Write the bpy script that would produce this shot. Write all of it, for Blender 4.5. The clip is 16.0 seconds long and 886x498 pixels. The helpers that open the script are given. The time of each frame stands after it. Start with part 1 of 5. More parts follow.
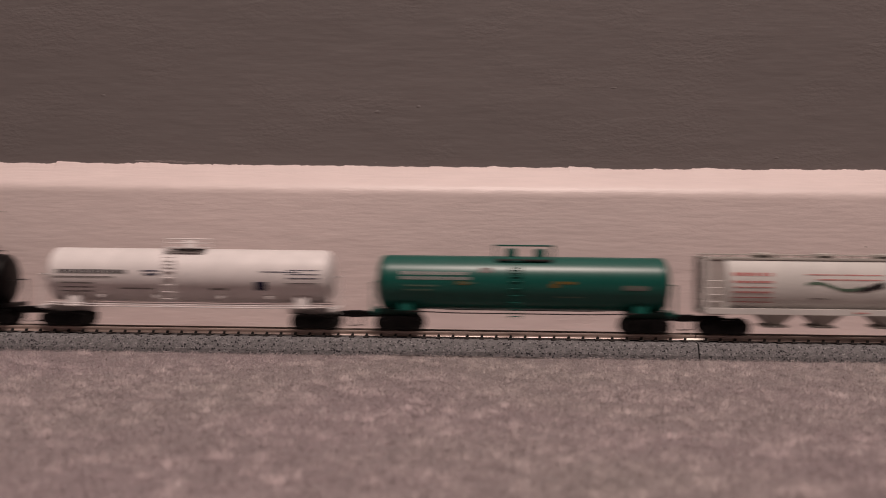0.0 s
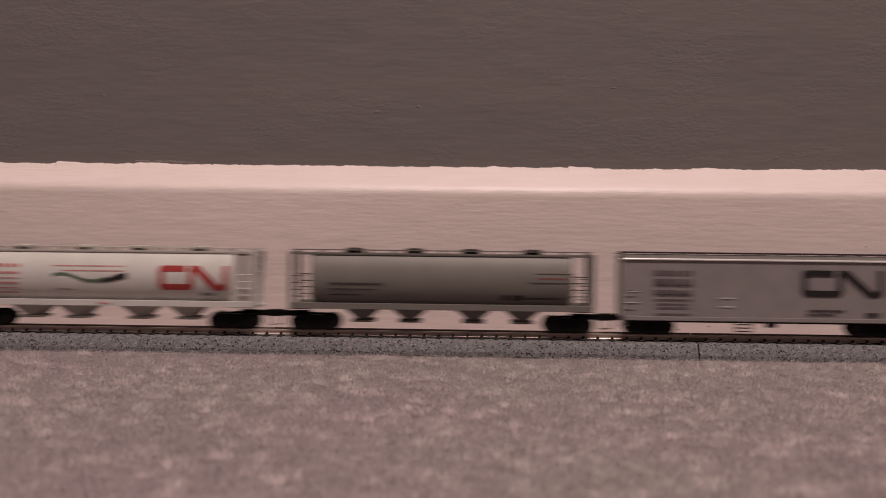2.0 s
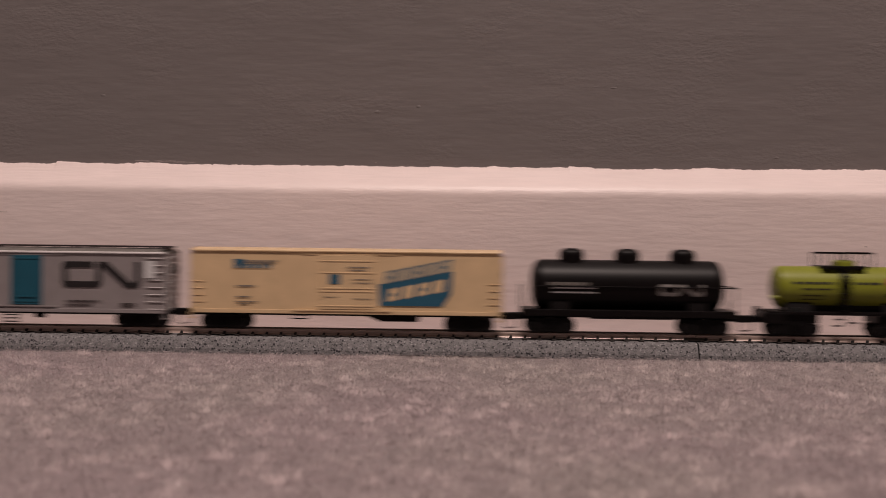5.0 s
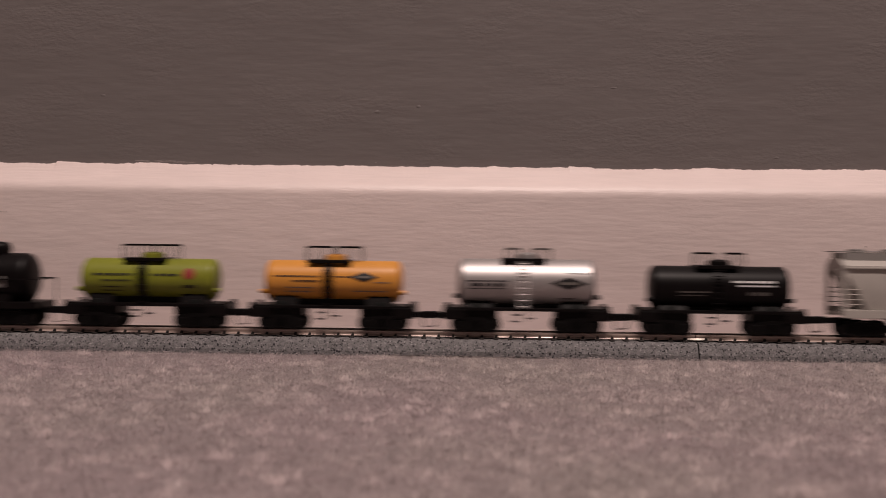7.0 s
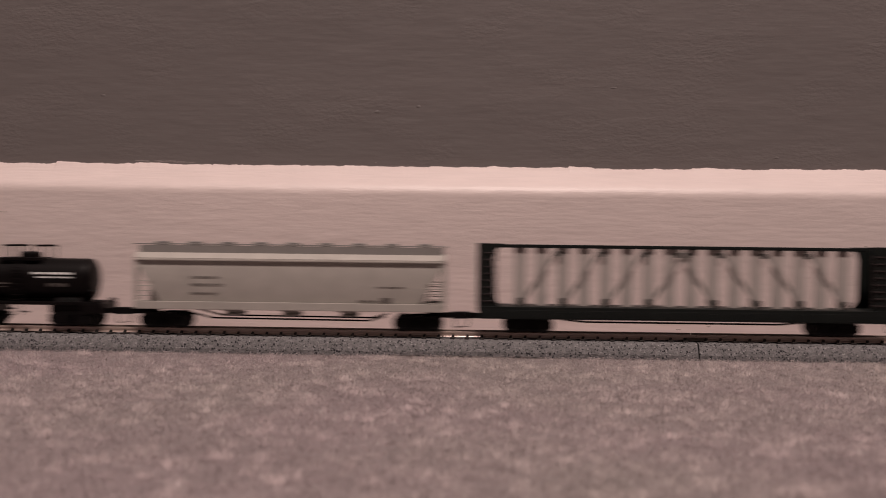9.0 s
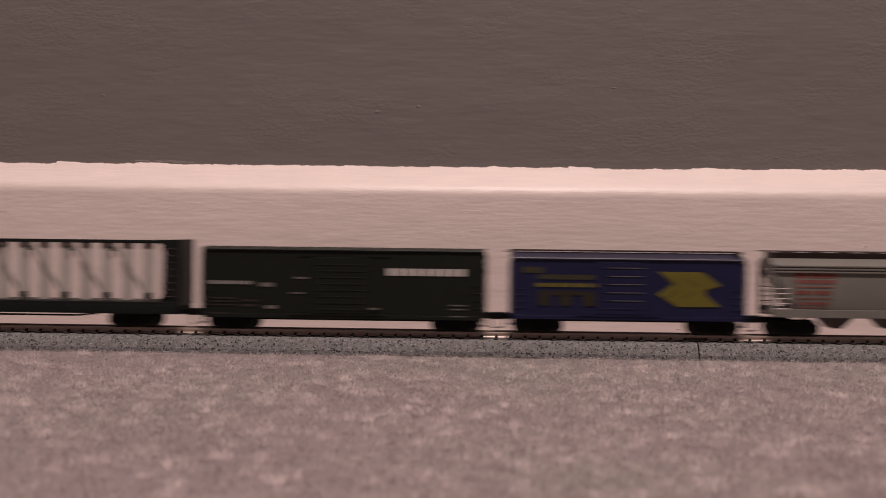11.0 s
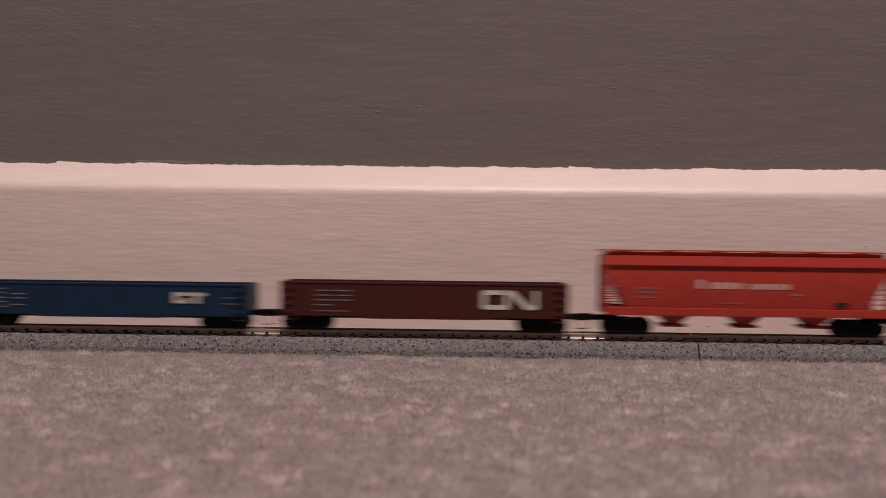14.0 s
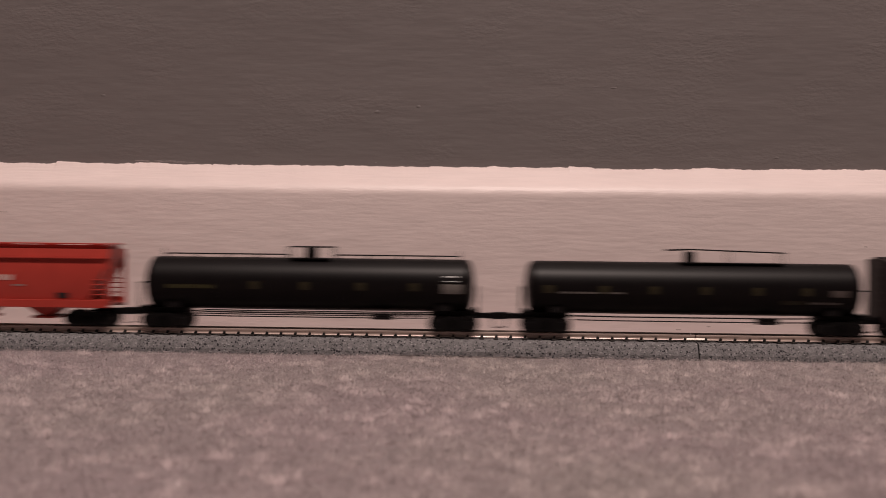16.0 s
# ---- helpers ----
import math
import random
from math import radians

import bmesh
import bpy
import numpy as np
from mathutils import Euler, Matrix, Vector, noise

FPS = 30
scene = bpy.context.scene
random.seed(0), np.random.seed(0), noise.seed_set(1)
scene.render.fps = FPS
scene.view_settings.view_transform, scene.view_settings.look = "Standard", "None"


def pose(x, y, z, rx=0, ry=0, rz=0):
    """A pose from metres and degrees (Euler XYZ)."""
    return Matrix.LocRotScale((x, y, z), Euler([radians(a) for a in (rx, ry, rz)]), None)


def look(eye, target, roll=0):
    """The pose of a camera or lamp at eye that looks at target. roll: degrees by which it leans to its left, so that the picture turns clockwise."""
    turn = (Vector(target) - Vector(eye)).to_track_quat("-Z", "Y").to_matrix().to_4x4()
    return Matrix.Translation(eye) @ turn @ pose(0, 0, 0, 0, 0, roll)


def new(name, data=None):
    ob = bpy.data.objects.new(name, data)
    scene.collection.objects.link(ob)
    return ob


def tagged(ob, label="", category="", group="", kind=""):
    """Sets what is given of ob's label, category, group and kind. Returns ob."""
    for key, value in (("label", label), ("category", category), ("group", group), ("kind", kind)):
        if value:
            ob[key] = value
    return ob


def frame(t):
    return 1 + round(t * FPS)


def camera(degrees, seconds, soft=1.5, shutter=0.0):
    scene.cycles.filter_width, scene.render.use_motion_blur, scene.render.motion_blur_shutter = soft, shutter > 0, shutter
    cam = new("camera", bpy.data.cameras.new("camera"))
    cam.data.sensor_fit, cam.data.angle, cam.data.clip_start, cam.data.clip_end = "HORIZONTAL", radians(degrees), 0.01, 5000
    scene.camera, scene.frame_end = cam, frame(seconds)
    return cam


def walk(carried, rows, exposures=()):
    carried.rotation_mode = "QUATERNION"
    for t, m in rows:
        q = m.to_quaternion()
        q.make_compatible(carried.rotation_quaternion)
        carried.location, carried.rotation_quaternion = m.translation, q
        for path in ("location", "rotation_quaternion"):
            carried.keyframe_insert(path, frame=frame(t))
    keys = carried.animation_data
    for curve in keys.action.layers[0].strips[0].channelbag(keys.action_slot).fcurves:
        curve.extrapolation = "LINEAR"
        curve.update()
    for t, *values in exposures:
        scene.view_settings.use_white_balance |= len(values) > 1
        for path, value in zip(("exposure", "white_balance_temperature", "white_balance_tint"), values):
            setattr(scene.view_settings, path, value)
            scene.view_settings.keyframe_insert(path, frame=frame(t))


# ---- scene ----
# A model freight train of N gauge runs on plastic roadbed track over carpet, past a painted baseboard.
# x runs along the track, y away from the camera, z up; carpet at z = 0, rail tops at RAIL.
cam = camera(45.0, 16.0, soft=0.9, shutter=0.9)
CAM = pose(0, -0.408, 0.04275, 90 - 0.657, -0.655, 1.832)
walk(cam, [(0.0, CAM), (16.0, CAM)], exposures=[(0.0, -0.11), (2.0, -0.07), (3.5, 0.0), (4.2, -0.02), (7.5, -0.08), (9.0, -0.05), (11.4, 0.09), (12.3, 0.06), (13.2, -0.04), (15.2, -0.05), (16.0, 0.0)])
cam.data.dof.use_dof = True
cam.data.dof.focus_distance = 0.43
cam.data.dof.aperture_fstop = 20.0

MM = 0.001
RAIL = 0.007
GAUGE = 9.0

# ---- light: one ceiling lamp over the room, dim bounce from a closed room ----
world = bpy.data.worlds.new("room_air")
world.use_nodes = True
world.node_tree.nodes["Background"].inputs[0].default_value = (0.9, 0.8, 0.75, 1)
world.node_tree.nodes["Background"].inputs[1].default_value = 0.02
scene.world = world

lamp_data = bpy.data.lights.new("ceiling_lamp_light", "AREA")
lamp_data.shape, lamp_data.size = "DISK", 0.34
lamp_data.energy, lamp_data.color = 65.0, (1.0, 0.815, 0.745)
lamp_light = new("ceiling_lamp_light", lamp_data)
lamp_light.matrix_world = look((0.15, -0.95, 2.30), (0.15, -0.95, 0.0))


# ---- materials ----
def mat(name, base, rough=0.5, metal=0.0, vary=0.12, scale=300.0, fine=3000.0, bump=0.0, stretch=(1, 1, 1), bump_scale=None, coat=0.0, spec=0.5):
    """A painted or moulded surface: base colour varied at two scales, with fine relief."""
    m = bpy.data.materials.new(name)
    m.use_nodes = True
    nt = m.node_tree
    n, l = nt.nodes, nt.links
    bsdf = n["Principled BSDF"]
    bsdf.inputs["Roughness"].default_value = rough
    bsdf.inputs["Metallic"].default_value = metal
    bsdf.inputs["Specular IOR Level"].default_value = spec
    bsdf.inputs["Coat Weight"].default_value = coat
    co = n.new("ShaderNodeTexCoord")
    mp = n.new("ShaderNodeMapping")
    mp.inputs["Scale"].default_value = stretch
    l.new(co.outputs["Object"], mp.inputs["Vector"])
    big = n.new("ShaderNodeTexNoise")
    big.inputs["Scale"].default_value, big.inputs["Detail"].default_value = scale, 4
    small = n.new("ShaderNodeTexNoise")
    small.inputs["Scale"].default_value, small.inputs["Detail"].default_value = fine, 3
    for t in (big, small):
        l.new(mp.outputs["Vector"], t.inputs["Vector"])
    mix = n.new("ShaderNodeMath")
    mix.operation = "MULTIPLY_ADD"
    l.new(big.outputs["Fac"], mix.inputs[0])
    mix.inputs[1].default_value = 0.65
    sm = n.new("ShaderNodeMath")
    sm.operation = "MULTIPLY"
    sm.inputs[1].default_value = 0.35
    l.new(small.outputs["Fac"], sm.inputs[0])
    l.new(sm.outputs[0], mix.inputs[2])
    ramp = n.new("ShaderNodeValToRGB")
    lo, hi = 1 - vary, 1 + vary
    ramp.color_ramp.elements[0].position, ramp.color_ramp.elements[1].position = 0.3, 0.7
    ramp.color_ramp.elements[0].color = (*[c * lo for c in base], 1)
    ramp.color_ramp.elements[1].color = (*[min(c * hi, 0.95) for c in base], 1)
    l.new(mix.outputs[0], ramp.inputs["Fac"])
    l.new(ramp.outputs["Color"], bsdf.inputs["Base Color"])
    if bump:
        bp = n.new("ShaderNodeBump")
        bp.inputs["Strength"].default_value = 1.0
        bp.inputs["Distance"].default_value = bump
        rel = n.new("ShaderNodeTexNoise")
        rel.inputs["Scale"].default_value, rel.inputs["Detail"].default_value = bump_scale or fine, 4
        l.new(mp.outputs["Vector"], rel.inputs["Vector"])
        l.new(rel.outputs["Fac"], bp.inputs["Height"])
        l.new(bp.outputs["Normal"], bsdf.inputs["Normal"])
    return m


def speckled(name, base, dark, light):
    """Moulded ballast: grey with dark and light grains."""
    m = mat(name, base, 0.85, vary=0.42, scale=500, fine=1500, bump=0.0006, bump_scale=1500)
    nt = m.node_tree
    n, l = nt.nodes, nt.links
    bsdf = n["Principled BSDF"]
    ramp = [k for k in n if k.type == "VALTORGB"][0]
    last = ramp.outputs["Color"]
    co = [k for k in n if k.type == "TEX_COORD"][0]
    for col, sc, off, thr in ((dark, 1500, 0.0, 0.24), (dark, 1050, 7.0, 0.11), (light, 1500, 3.0, 0.13)):
        v = n.new("ShaderNodeTexVoronoi")
        v.inputs["Scale"].default_value = sc
        add = n.new("ShaderNodeVectorMath")
        add.inputs[1].default_value = (off, off, off)
        wob = n.new("ShaderNodeTexNoise")
        wob.inputs["Scale"].default_value, wob.inputs["Detail"].default_value = sc * 1.3, 2
        l.new(co.outputs["Object"], wob.inputs["Vector"])
        jit = n.new("ShaderNodeVectorMath")
        jit.operation = "SCALE"
        jit.inputs["Scale"].default_value = 1.1 / sc
        l.new(wob.outputs["Color"], jit.inputs[0])
        join = n.new("ShaderNodeVectorMath")
        l.new(co.outputs["Object"], join.inputs[0])
        l.new(jit.outputs[0], join.inputs[1])
        l.new(join.outputs[0], add.inputs[0])
        l.new(add.outputs[0], v.inputs["Vector"])
        sep = n.new("ShaderNodeSeparateColor")
        l.new(v.outputs["Color"], sep.inputs[0])
        pick = n.new("ShaderNodeMath")
        pick.operation = "LESS_THAN"
        pick.inputs[1].default_value = thr
        l.new(sep.outputs[0], pick.inputs[0])
        near = n.new("ShaderNodeMath")
        near.operation = "LESS_THAN"
        near.inputs[1].default_value = 0.42
        l.new(v.outputs["Distance"], near.inputs[0])
        both = n.new("ShaderNodeMath")
        both.operation = "MULTIPLY"
        l.new(pick.outputs[0], both.inputs[0])
        l.new(near.outputs[0], both.inputs[1])
        mx = n.new("ShaderNodeMix")
        mx.data_type = "RGBA"
        l.new(both.outputs[0], mx.inputs[0])
        l.new(last, mx.inputs[6])
        mx.inputs[7].default_value = (*col, 1)
        last = mx.outputs[2]
    l.new(last, bsdf.inputs["Base Color"])
    return m


def brushed(name, base, rough, depth, stroke=0.8, lump=0.45, spec=0.5):
    """Rolled and brushed paint: long faint strokes, small lumps in patches, slow changes of tone."""
    m = mat(name, base, rough, vary=0.09, scale=26, fine=420, bump=depth, bump_scale=620, stretch=(0.13, 1, 1), spec=spec)
    n, l = m.node_tree.nodes, m.node_tree.links
    co = [k for k in n if k.type == "TEX_COORD"][0]
    bp = [k for k in n if k.type == "BUMP"][0]
    strokes = bp.inputs["Height"].links[0].from_socket

    def field(scale, detail, sx):
        mp = n.new("ShaderNodeMapping")
        mp.inputs["Scale"].default_value = (sx, 1, 1)
        l.new(co.outputs["Object"], mp.inputs["Vector"])
        t = n.new("ShaderNodeTexNoise")
        t.inputs["Scale"].default_value, t.inputs["Detail"].default_value = scale, detail
        l.new(mp.outputs["Vector"], t.inputs["Vector"])
        return t.outputs["Fac"]

    def math_node(op, a, b):
        k = n.new("ShaderNodeMath")
        k.operation = op
        for i, v in enumerate((a, b)):
            if isinstance(v, (int, float)):
                k.inputs[i].default_value = v
            else:
                l.new(v, k.inputs[i])
        return k.outputs[0]
    patch = n.new("ShaderNodeMapRange")
    patch.inputs["From Min"].default_value, patch.inputs["From Max"].default_value = 0.42, 0.66
    l.new(field(38, 3, 0.6), patch.inputs["Value"])
    lumps = math_node("MULTIPLY", math_node("MULTIPLY", field(900, 3, 0.42), patch.outputs[0]), lump)
    swell = math_node("MULTIPLY", field(130, 2, 0.35), 1.5)
    total = math_node("ADD", math_node("MULTIPLY", strokes, stroke), math_node("ADD", lumps, swell))
    l.new(total, bp.inputs["Height"])
    return m


M_WALL = brushed("wall_paint", (0.170, 0.150, 0.146), 0.6, 0.00020, 0.4, 1.0)
M_BASE = brushed("baseboard_paint", (0.735, 0.620, 0.598), 0.46, 0.00016)
M_CEIL = mat("ceiling_paint", (0.75, 0.73, 0.70), 0.8, vary=0.03, scale=3, fine=60)
M_ROADBED = speckled("moulded_ballast", (0.165, 0.158, 0.162), (0.010, 0.009, 0.013), (0.31, 0.295, 0.30))
M_TIE = mat("tie_plastic", (0.02, 0.016, 0.015), 0.6, vary=0.3, scale=600, fine=4000, bump=0.0001)
M_RAIL = mat("rail_metal", (0.44, 0.345, 0.305), 0.32, metal=0.25, vary=0.14, scale=120, fine=2500, stretch=(0.2, 1, 1))
M_JOINER = mat("joiner_metal", (0.27, 0.245, 0.22), 0.45, metal=1.0, vary=0.12, scale=400, fine=3000)
M_PIN = mat("trip_pin_metal", (0.055, 0.032, 0.027), 0.5, metal=0.2, vary=0.2, scale=500, fine=3000)
M_BLACK = mat("black_plastic", (0.0036, 0.0030, 0.0033), 0.5, vary=0.3, scale=250, fine=2600, spec=0.14)
M_WHEEL = mat("wheel_metal", (0.010, 0.009, 0.009), 0.45, metal=0.25, vary=0.2, scale=400, fine=2500)
M_PALE = mat("pale_lettering", (0.62, 0.62, 0.62), 0.5, vary=0.05, scale=400)
M_DARK = mat("dark_lettering", (0.011, 0.009, 0.010), 0.5, vary=0.1, scale=400)
M_RED = mat("red_lettering", (0.36, 0.036, 0.036), 0.5, vary=0.08, scale=400)


def carpet_material():
    """Cut-pile wool mix: mauve-grey yarn, tufts light and dark with shade of low ones in the tone, single fibres
    varied.
    """
    m = bpy.data.materials.new("carpet_pile")
    m.use_nodes = True
    n, l = m.node_tree.nodes, m.node_tree.links
    bsdf = n["Principled BSDF"]
    bsdf.inputs["Roughness"].default_value = 0.9
    bsdf.inputs["Sheen Weight"].default_value = 0.25
    co = n.new("ShaderNodeTexCoord")
    tuft = n.new("ShaderNodeTexNoise")
    tuft.inputs["Scale"].default_value, tuft.inputs["Detail"].default_value = 230, 5
    blot = n.new("ShaderNodeTexNoise")
    blot.inputs["Scale"].default_value, blot.inputs["Detail"].default_value = 62, 3
    tint = n.new("ShaderNodeTexNoise")
    tint.inputs["Scale"].default_value = 9
    for t in (tuft, blot, tint):
        l.new(co.outputs["Object"], t.inputs["Vector"])
    geo = n.new("ShaderNodeNewGeometry")
    yarn = n.new("ShaderNodeAttribute")
    yarn.attribute_name = "yarn_shade_tone"
    a = n.new("ShaderNodeMath")
    a.operation = "MULTIPLY_ADD"
    l.new(tuft.outputs["Fac"], a.inputs[0])
    a.inputs[1].default_value = 0.34
    b = n.new("ShaderNodeMath")
    b.operation = "MULTIPLY_ADD"
    l.new(geo.outputs["Random Per Island"], b.inputs[0])
    b.inputs[1].default_value = 0.09
    c = n.new("ShaderNodeMath")
    c.operation = "MULTIPLY"
    l.new(blot.outputs["Fac"], c.inputs[0])
    c.inputs[1].default_value = 0.26
    d = n.new("ShaderNodeMath")
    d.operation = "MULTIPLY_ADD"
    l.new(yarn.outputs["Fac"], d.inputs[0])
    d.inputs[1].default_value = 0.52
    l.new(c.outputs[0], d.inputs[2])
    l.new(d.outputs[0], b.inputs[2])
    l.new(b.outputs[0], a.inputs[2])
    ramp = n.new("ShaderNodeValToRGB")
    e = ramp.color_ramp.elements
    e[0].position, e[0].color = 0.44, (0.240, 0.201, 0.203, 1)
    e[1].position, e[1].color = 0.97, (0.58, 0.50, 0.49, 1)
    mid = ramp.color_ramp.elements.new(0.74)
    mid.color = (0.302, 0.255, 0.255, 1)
    l.new(a.outputs[0], ramp.inputs["Fac"])
    mx = n.new("ShaderNodeMix")
    mx.data_type, mx.blend_type = "RGBA", "MULTIPLY"
    mx.inputs[0].default_value = 1.0
    tr = n.new("ShaderNodeValToRGB")
    tr.color_ramp.elements[0].position, tr.color_ramp.elements[0].color = 0.35, (1.0, 0.935, 0.962, 1)
    tr.color_ramp.elements[1].position, tr.color_ramp.elements[1].color = 0.65, (0.98, 0.97, 0.945, 1)
    l.new(tint.outputs["Fac"], tr.inputs["Fac"])
    l.new(ramp.outputs["Color"], mx.inputs[6])
    l.new(tr.outputs["Color"], mx.inputs[7])
    fleck = n.new("ShaderNodeMath")
    fleck.operation = "GREATER_THAN"
    fleck.inputs[1].default_value = 0.982
    l.new(geo.outputs["Random Per Island"], fleck.inputs[0])
    light = n.new("ShaderNodeMix")
    light.data_type = "RGBA"
    l.new(fleck.outputs[0], light.inputs[0])
    l.new(mx.outputs[2], light.inputs[6])
    light.inputs[7].default_value = (0.60, 0.53, 0.515, 1)
    l.new(light.outputs[2], bsdf.inputs["Base Color"])
    return m


M_CARPET = carpet_material()


# ---- mesh helpers, in millimetres ----
def part(name, bm, material, parent=None, label="", smooth=False):
    """Links a bmesh (in mm) as one mesh object under a thing or a part."""
    for v in bm.verts:
        v.co *= MM
    bmesh.ops.recalc_face_normals(bm, faces=bm.faces[:])
    me = bpy.data.meshes.new(name)
    bm.to_mesh(me)
    bm.free()
    me.materials.append(material)
    if smooth:
        for p in me.polygons:
            p.use_smooth = True
        me.set_sharp_from_angle(angle=radians(38))
    ob = new(name, me)
    ob.parent = parent
    if label:
        ob["label"] = label
    return ob


def box(bm, x0, x1, y0, y1, z0, z1, bevel=0.0):
    r = bmesh.ops.create_cube(bm, size=1.0, matrix=Matrix.LocRotScale(((x0 + x1) / 2, (y0 + y1) / 2, (z0 + z1) / 2), None, (abs(x1 - x0), abs(y1 - y0), abs(z1 - z0))))
    if bevel:
        es = list({e for v in r["verts"] for e in v.link_edges})
        bmesh.ops.bevel(bm, geom=es, offset=bevel, segments=2, affect="EDGES", profile=0.6)
    return bm


def bm_box(*a, bevel=0.0):
    return box(bmesh.new(), *a, bevel=bevel)


def prism_y(bm, pts, y0, y1):
    """A polygon of (x, z) drawn out from y0 to y1."""
    a = [bm.verts.new((x, y0, z)) for x, z in pts]
    b = [bm.verts.new((x, y1, z)) for x, z in pts]
    bm.faces.new(a)
    bm.faces.new(b[::-1])
    k = len(pts)
    for i in range(k):
        bm.faces.new((a[i], b[i], b[(i + 1) % k], a[(i + 1) % k]))
    return bm


def prism_x(bm, pts, x0, x1):
    """A polygon of (y, z) drawn out from x0 to x1."""
    a = [bm.verts.new((x0, y, z)) for y, z in pts]
    b = [bm.verts.new((x1, y, z)) for y, z in pts]
    bm.faces.new(a)
    bm.faces.new(b[::-1])
    k = len(pts)
    for i in range(k):
        bm.faces.new((a[i], b[i], b[(i + 1) % k], a[(i + 1) % k]))
    return bm


def lathe_x(bm, profile, zc, seg=40, yc=0.0):
    """Turns a profile of (x, r) round the line along x at height zc."""
    rings = []
    for x, r in profile:
        if r < 1e-6:
            rings.append([bm.verts.new((x, yc, zc))])
        else:
            rings.append([bm.verts.new((x, yc + r * math.cos(2 * math.pi * k / seg), zc + r * math.sin(2 * math.pi * k / seg))) for k in range(seg)])
    for a, b in zip(rings, rings[1:]):
        for k in range(seg):
            q = [a[k % len(a)], a[(k + 1) % len(a)], b[(k + 1) % len(b)], b[k % len(b)]]
            q = list(dict.fromkeys(q))
            if len(q) > 2:
                bm.faces.new(q)
    return bm


def lathe_z(bm, profile, xc, yc=0.0, seg=24):
    """Turns a profile of (r, z) round the upright line at (xc, yc)."""
    rings = []
    for r, z in profile:
        if r < 1e-6:
            rings.append([bm.verts.new((xc, yc, z))])
        else:
            rings.append([bm.verts.new((xc + r * math.cos(2 * math.pi * k / seg), yc + r * math.sin(2 * math.pi * k / seg), z)) for k in range(seg)])
    for a, b in zip(rings, rings[1:]):
        for k in range(seg):
            q = list(dict.fromkeys([a[k % len(a)], a[(k + 1) % len(a)], b[(k + 1) % len(b)], b[k % len(b)]]))
            if len(q) > 2:
                bm.faces.new(q)
    return bm


def rod(bm, p, q, r=0.25, seg=6):
    """A thin bar from p to q."""
    p, q = Vector(p), Vector(q)
    d = q - p
    m = Matrix.Translation((p + q) / 2) @ d.to_track_quat("Z", "Y").to_matrix().to_4x4()
    bmesh.ops.create_cone(bm, cap_ends=True, segments=seg, radius1=r, radius2=r, depth=d.length, matrix=m)
    return bm


def path_rod(bm, pts, r=0.25):
    for p, q in zip(pts, pts[1:]):
        rod(bm, p, q, r)
    return bm


def slab_y(bm, pts, y, t=0.12):
    """A thin raised shape of (x, z) on a face at y that looks towards the camera."""
    return prism_y(bm, pts, y - t, y + t)


def rect(x0, x1, z0, z1):
    return [(x0, z0), (x1, z0), (x1, z1), (x0, z1)]


# ---- the place ----
def structure(name, bm, material, label, category, smooth=False):
    return tagged(part(name, bm, material, None, "", smooth), label, category, kind="structure")


WALL_Y = 72.0      # wall plane behind the baseboard, mm
FACE_Y = 60.0      # face of the baseboard

structure("wall_north", bm_box(-3600, 3600, WALL_Y, WALL_Y + 120, -20, 2420), M_WALL, "taupe painted wall with fine horizontal roller marks", "wall")
structure("wall_south", bm_box(-3600, 3600, -4120, -4000, -20, 2420), M_WALL, "taupe painted wall closing the room", "wall")
structure("wall_east", bm_box(3600, 3720, -4120, WALL_Y + 120, -20, 2420), M_WALL, "taupe painted wall closing the room", "wall")
structure("wall_west", bm_box(-3720, -3600, -4120, WALL_Y + 120, -20, 2420), M_WALL, "taupe painted wall closing the room", "wall")
structure("ceiling", bm_box(-3720, 3720, -4120, WALL_Y + 120, 2420, 2500), M_CEIL, "white painted ceiling", "ceiling")


def wobble(x, seed, *waves):
    return sum(a * noise.noise(Vector((x / w, seed, 0.3))) for a, w in waves)


DRIPS = ((-191.0, -170.0, 0.9), (-155.0, -128.0, 0.55), (-120.5, -119.0, -0.9), (4.0, 40.0, 0.45), (40.5, 66.0, 0.75), (95.0, 112.0, 0.35), (-60.0, -42.0, 0.5), (-22.0, -8.0, 0.4), (126.0, 150.0, 0.3))


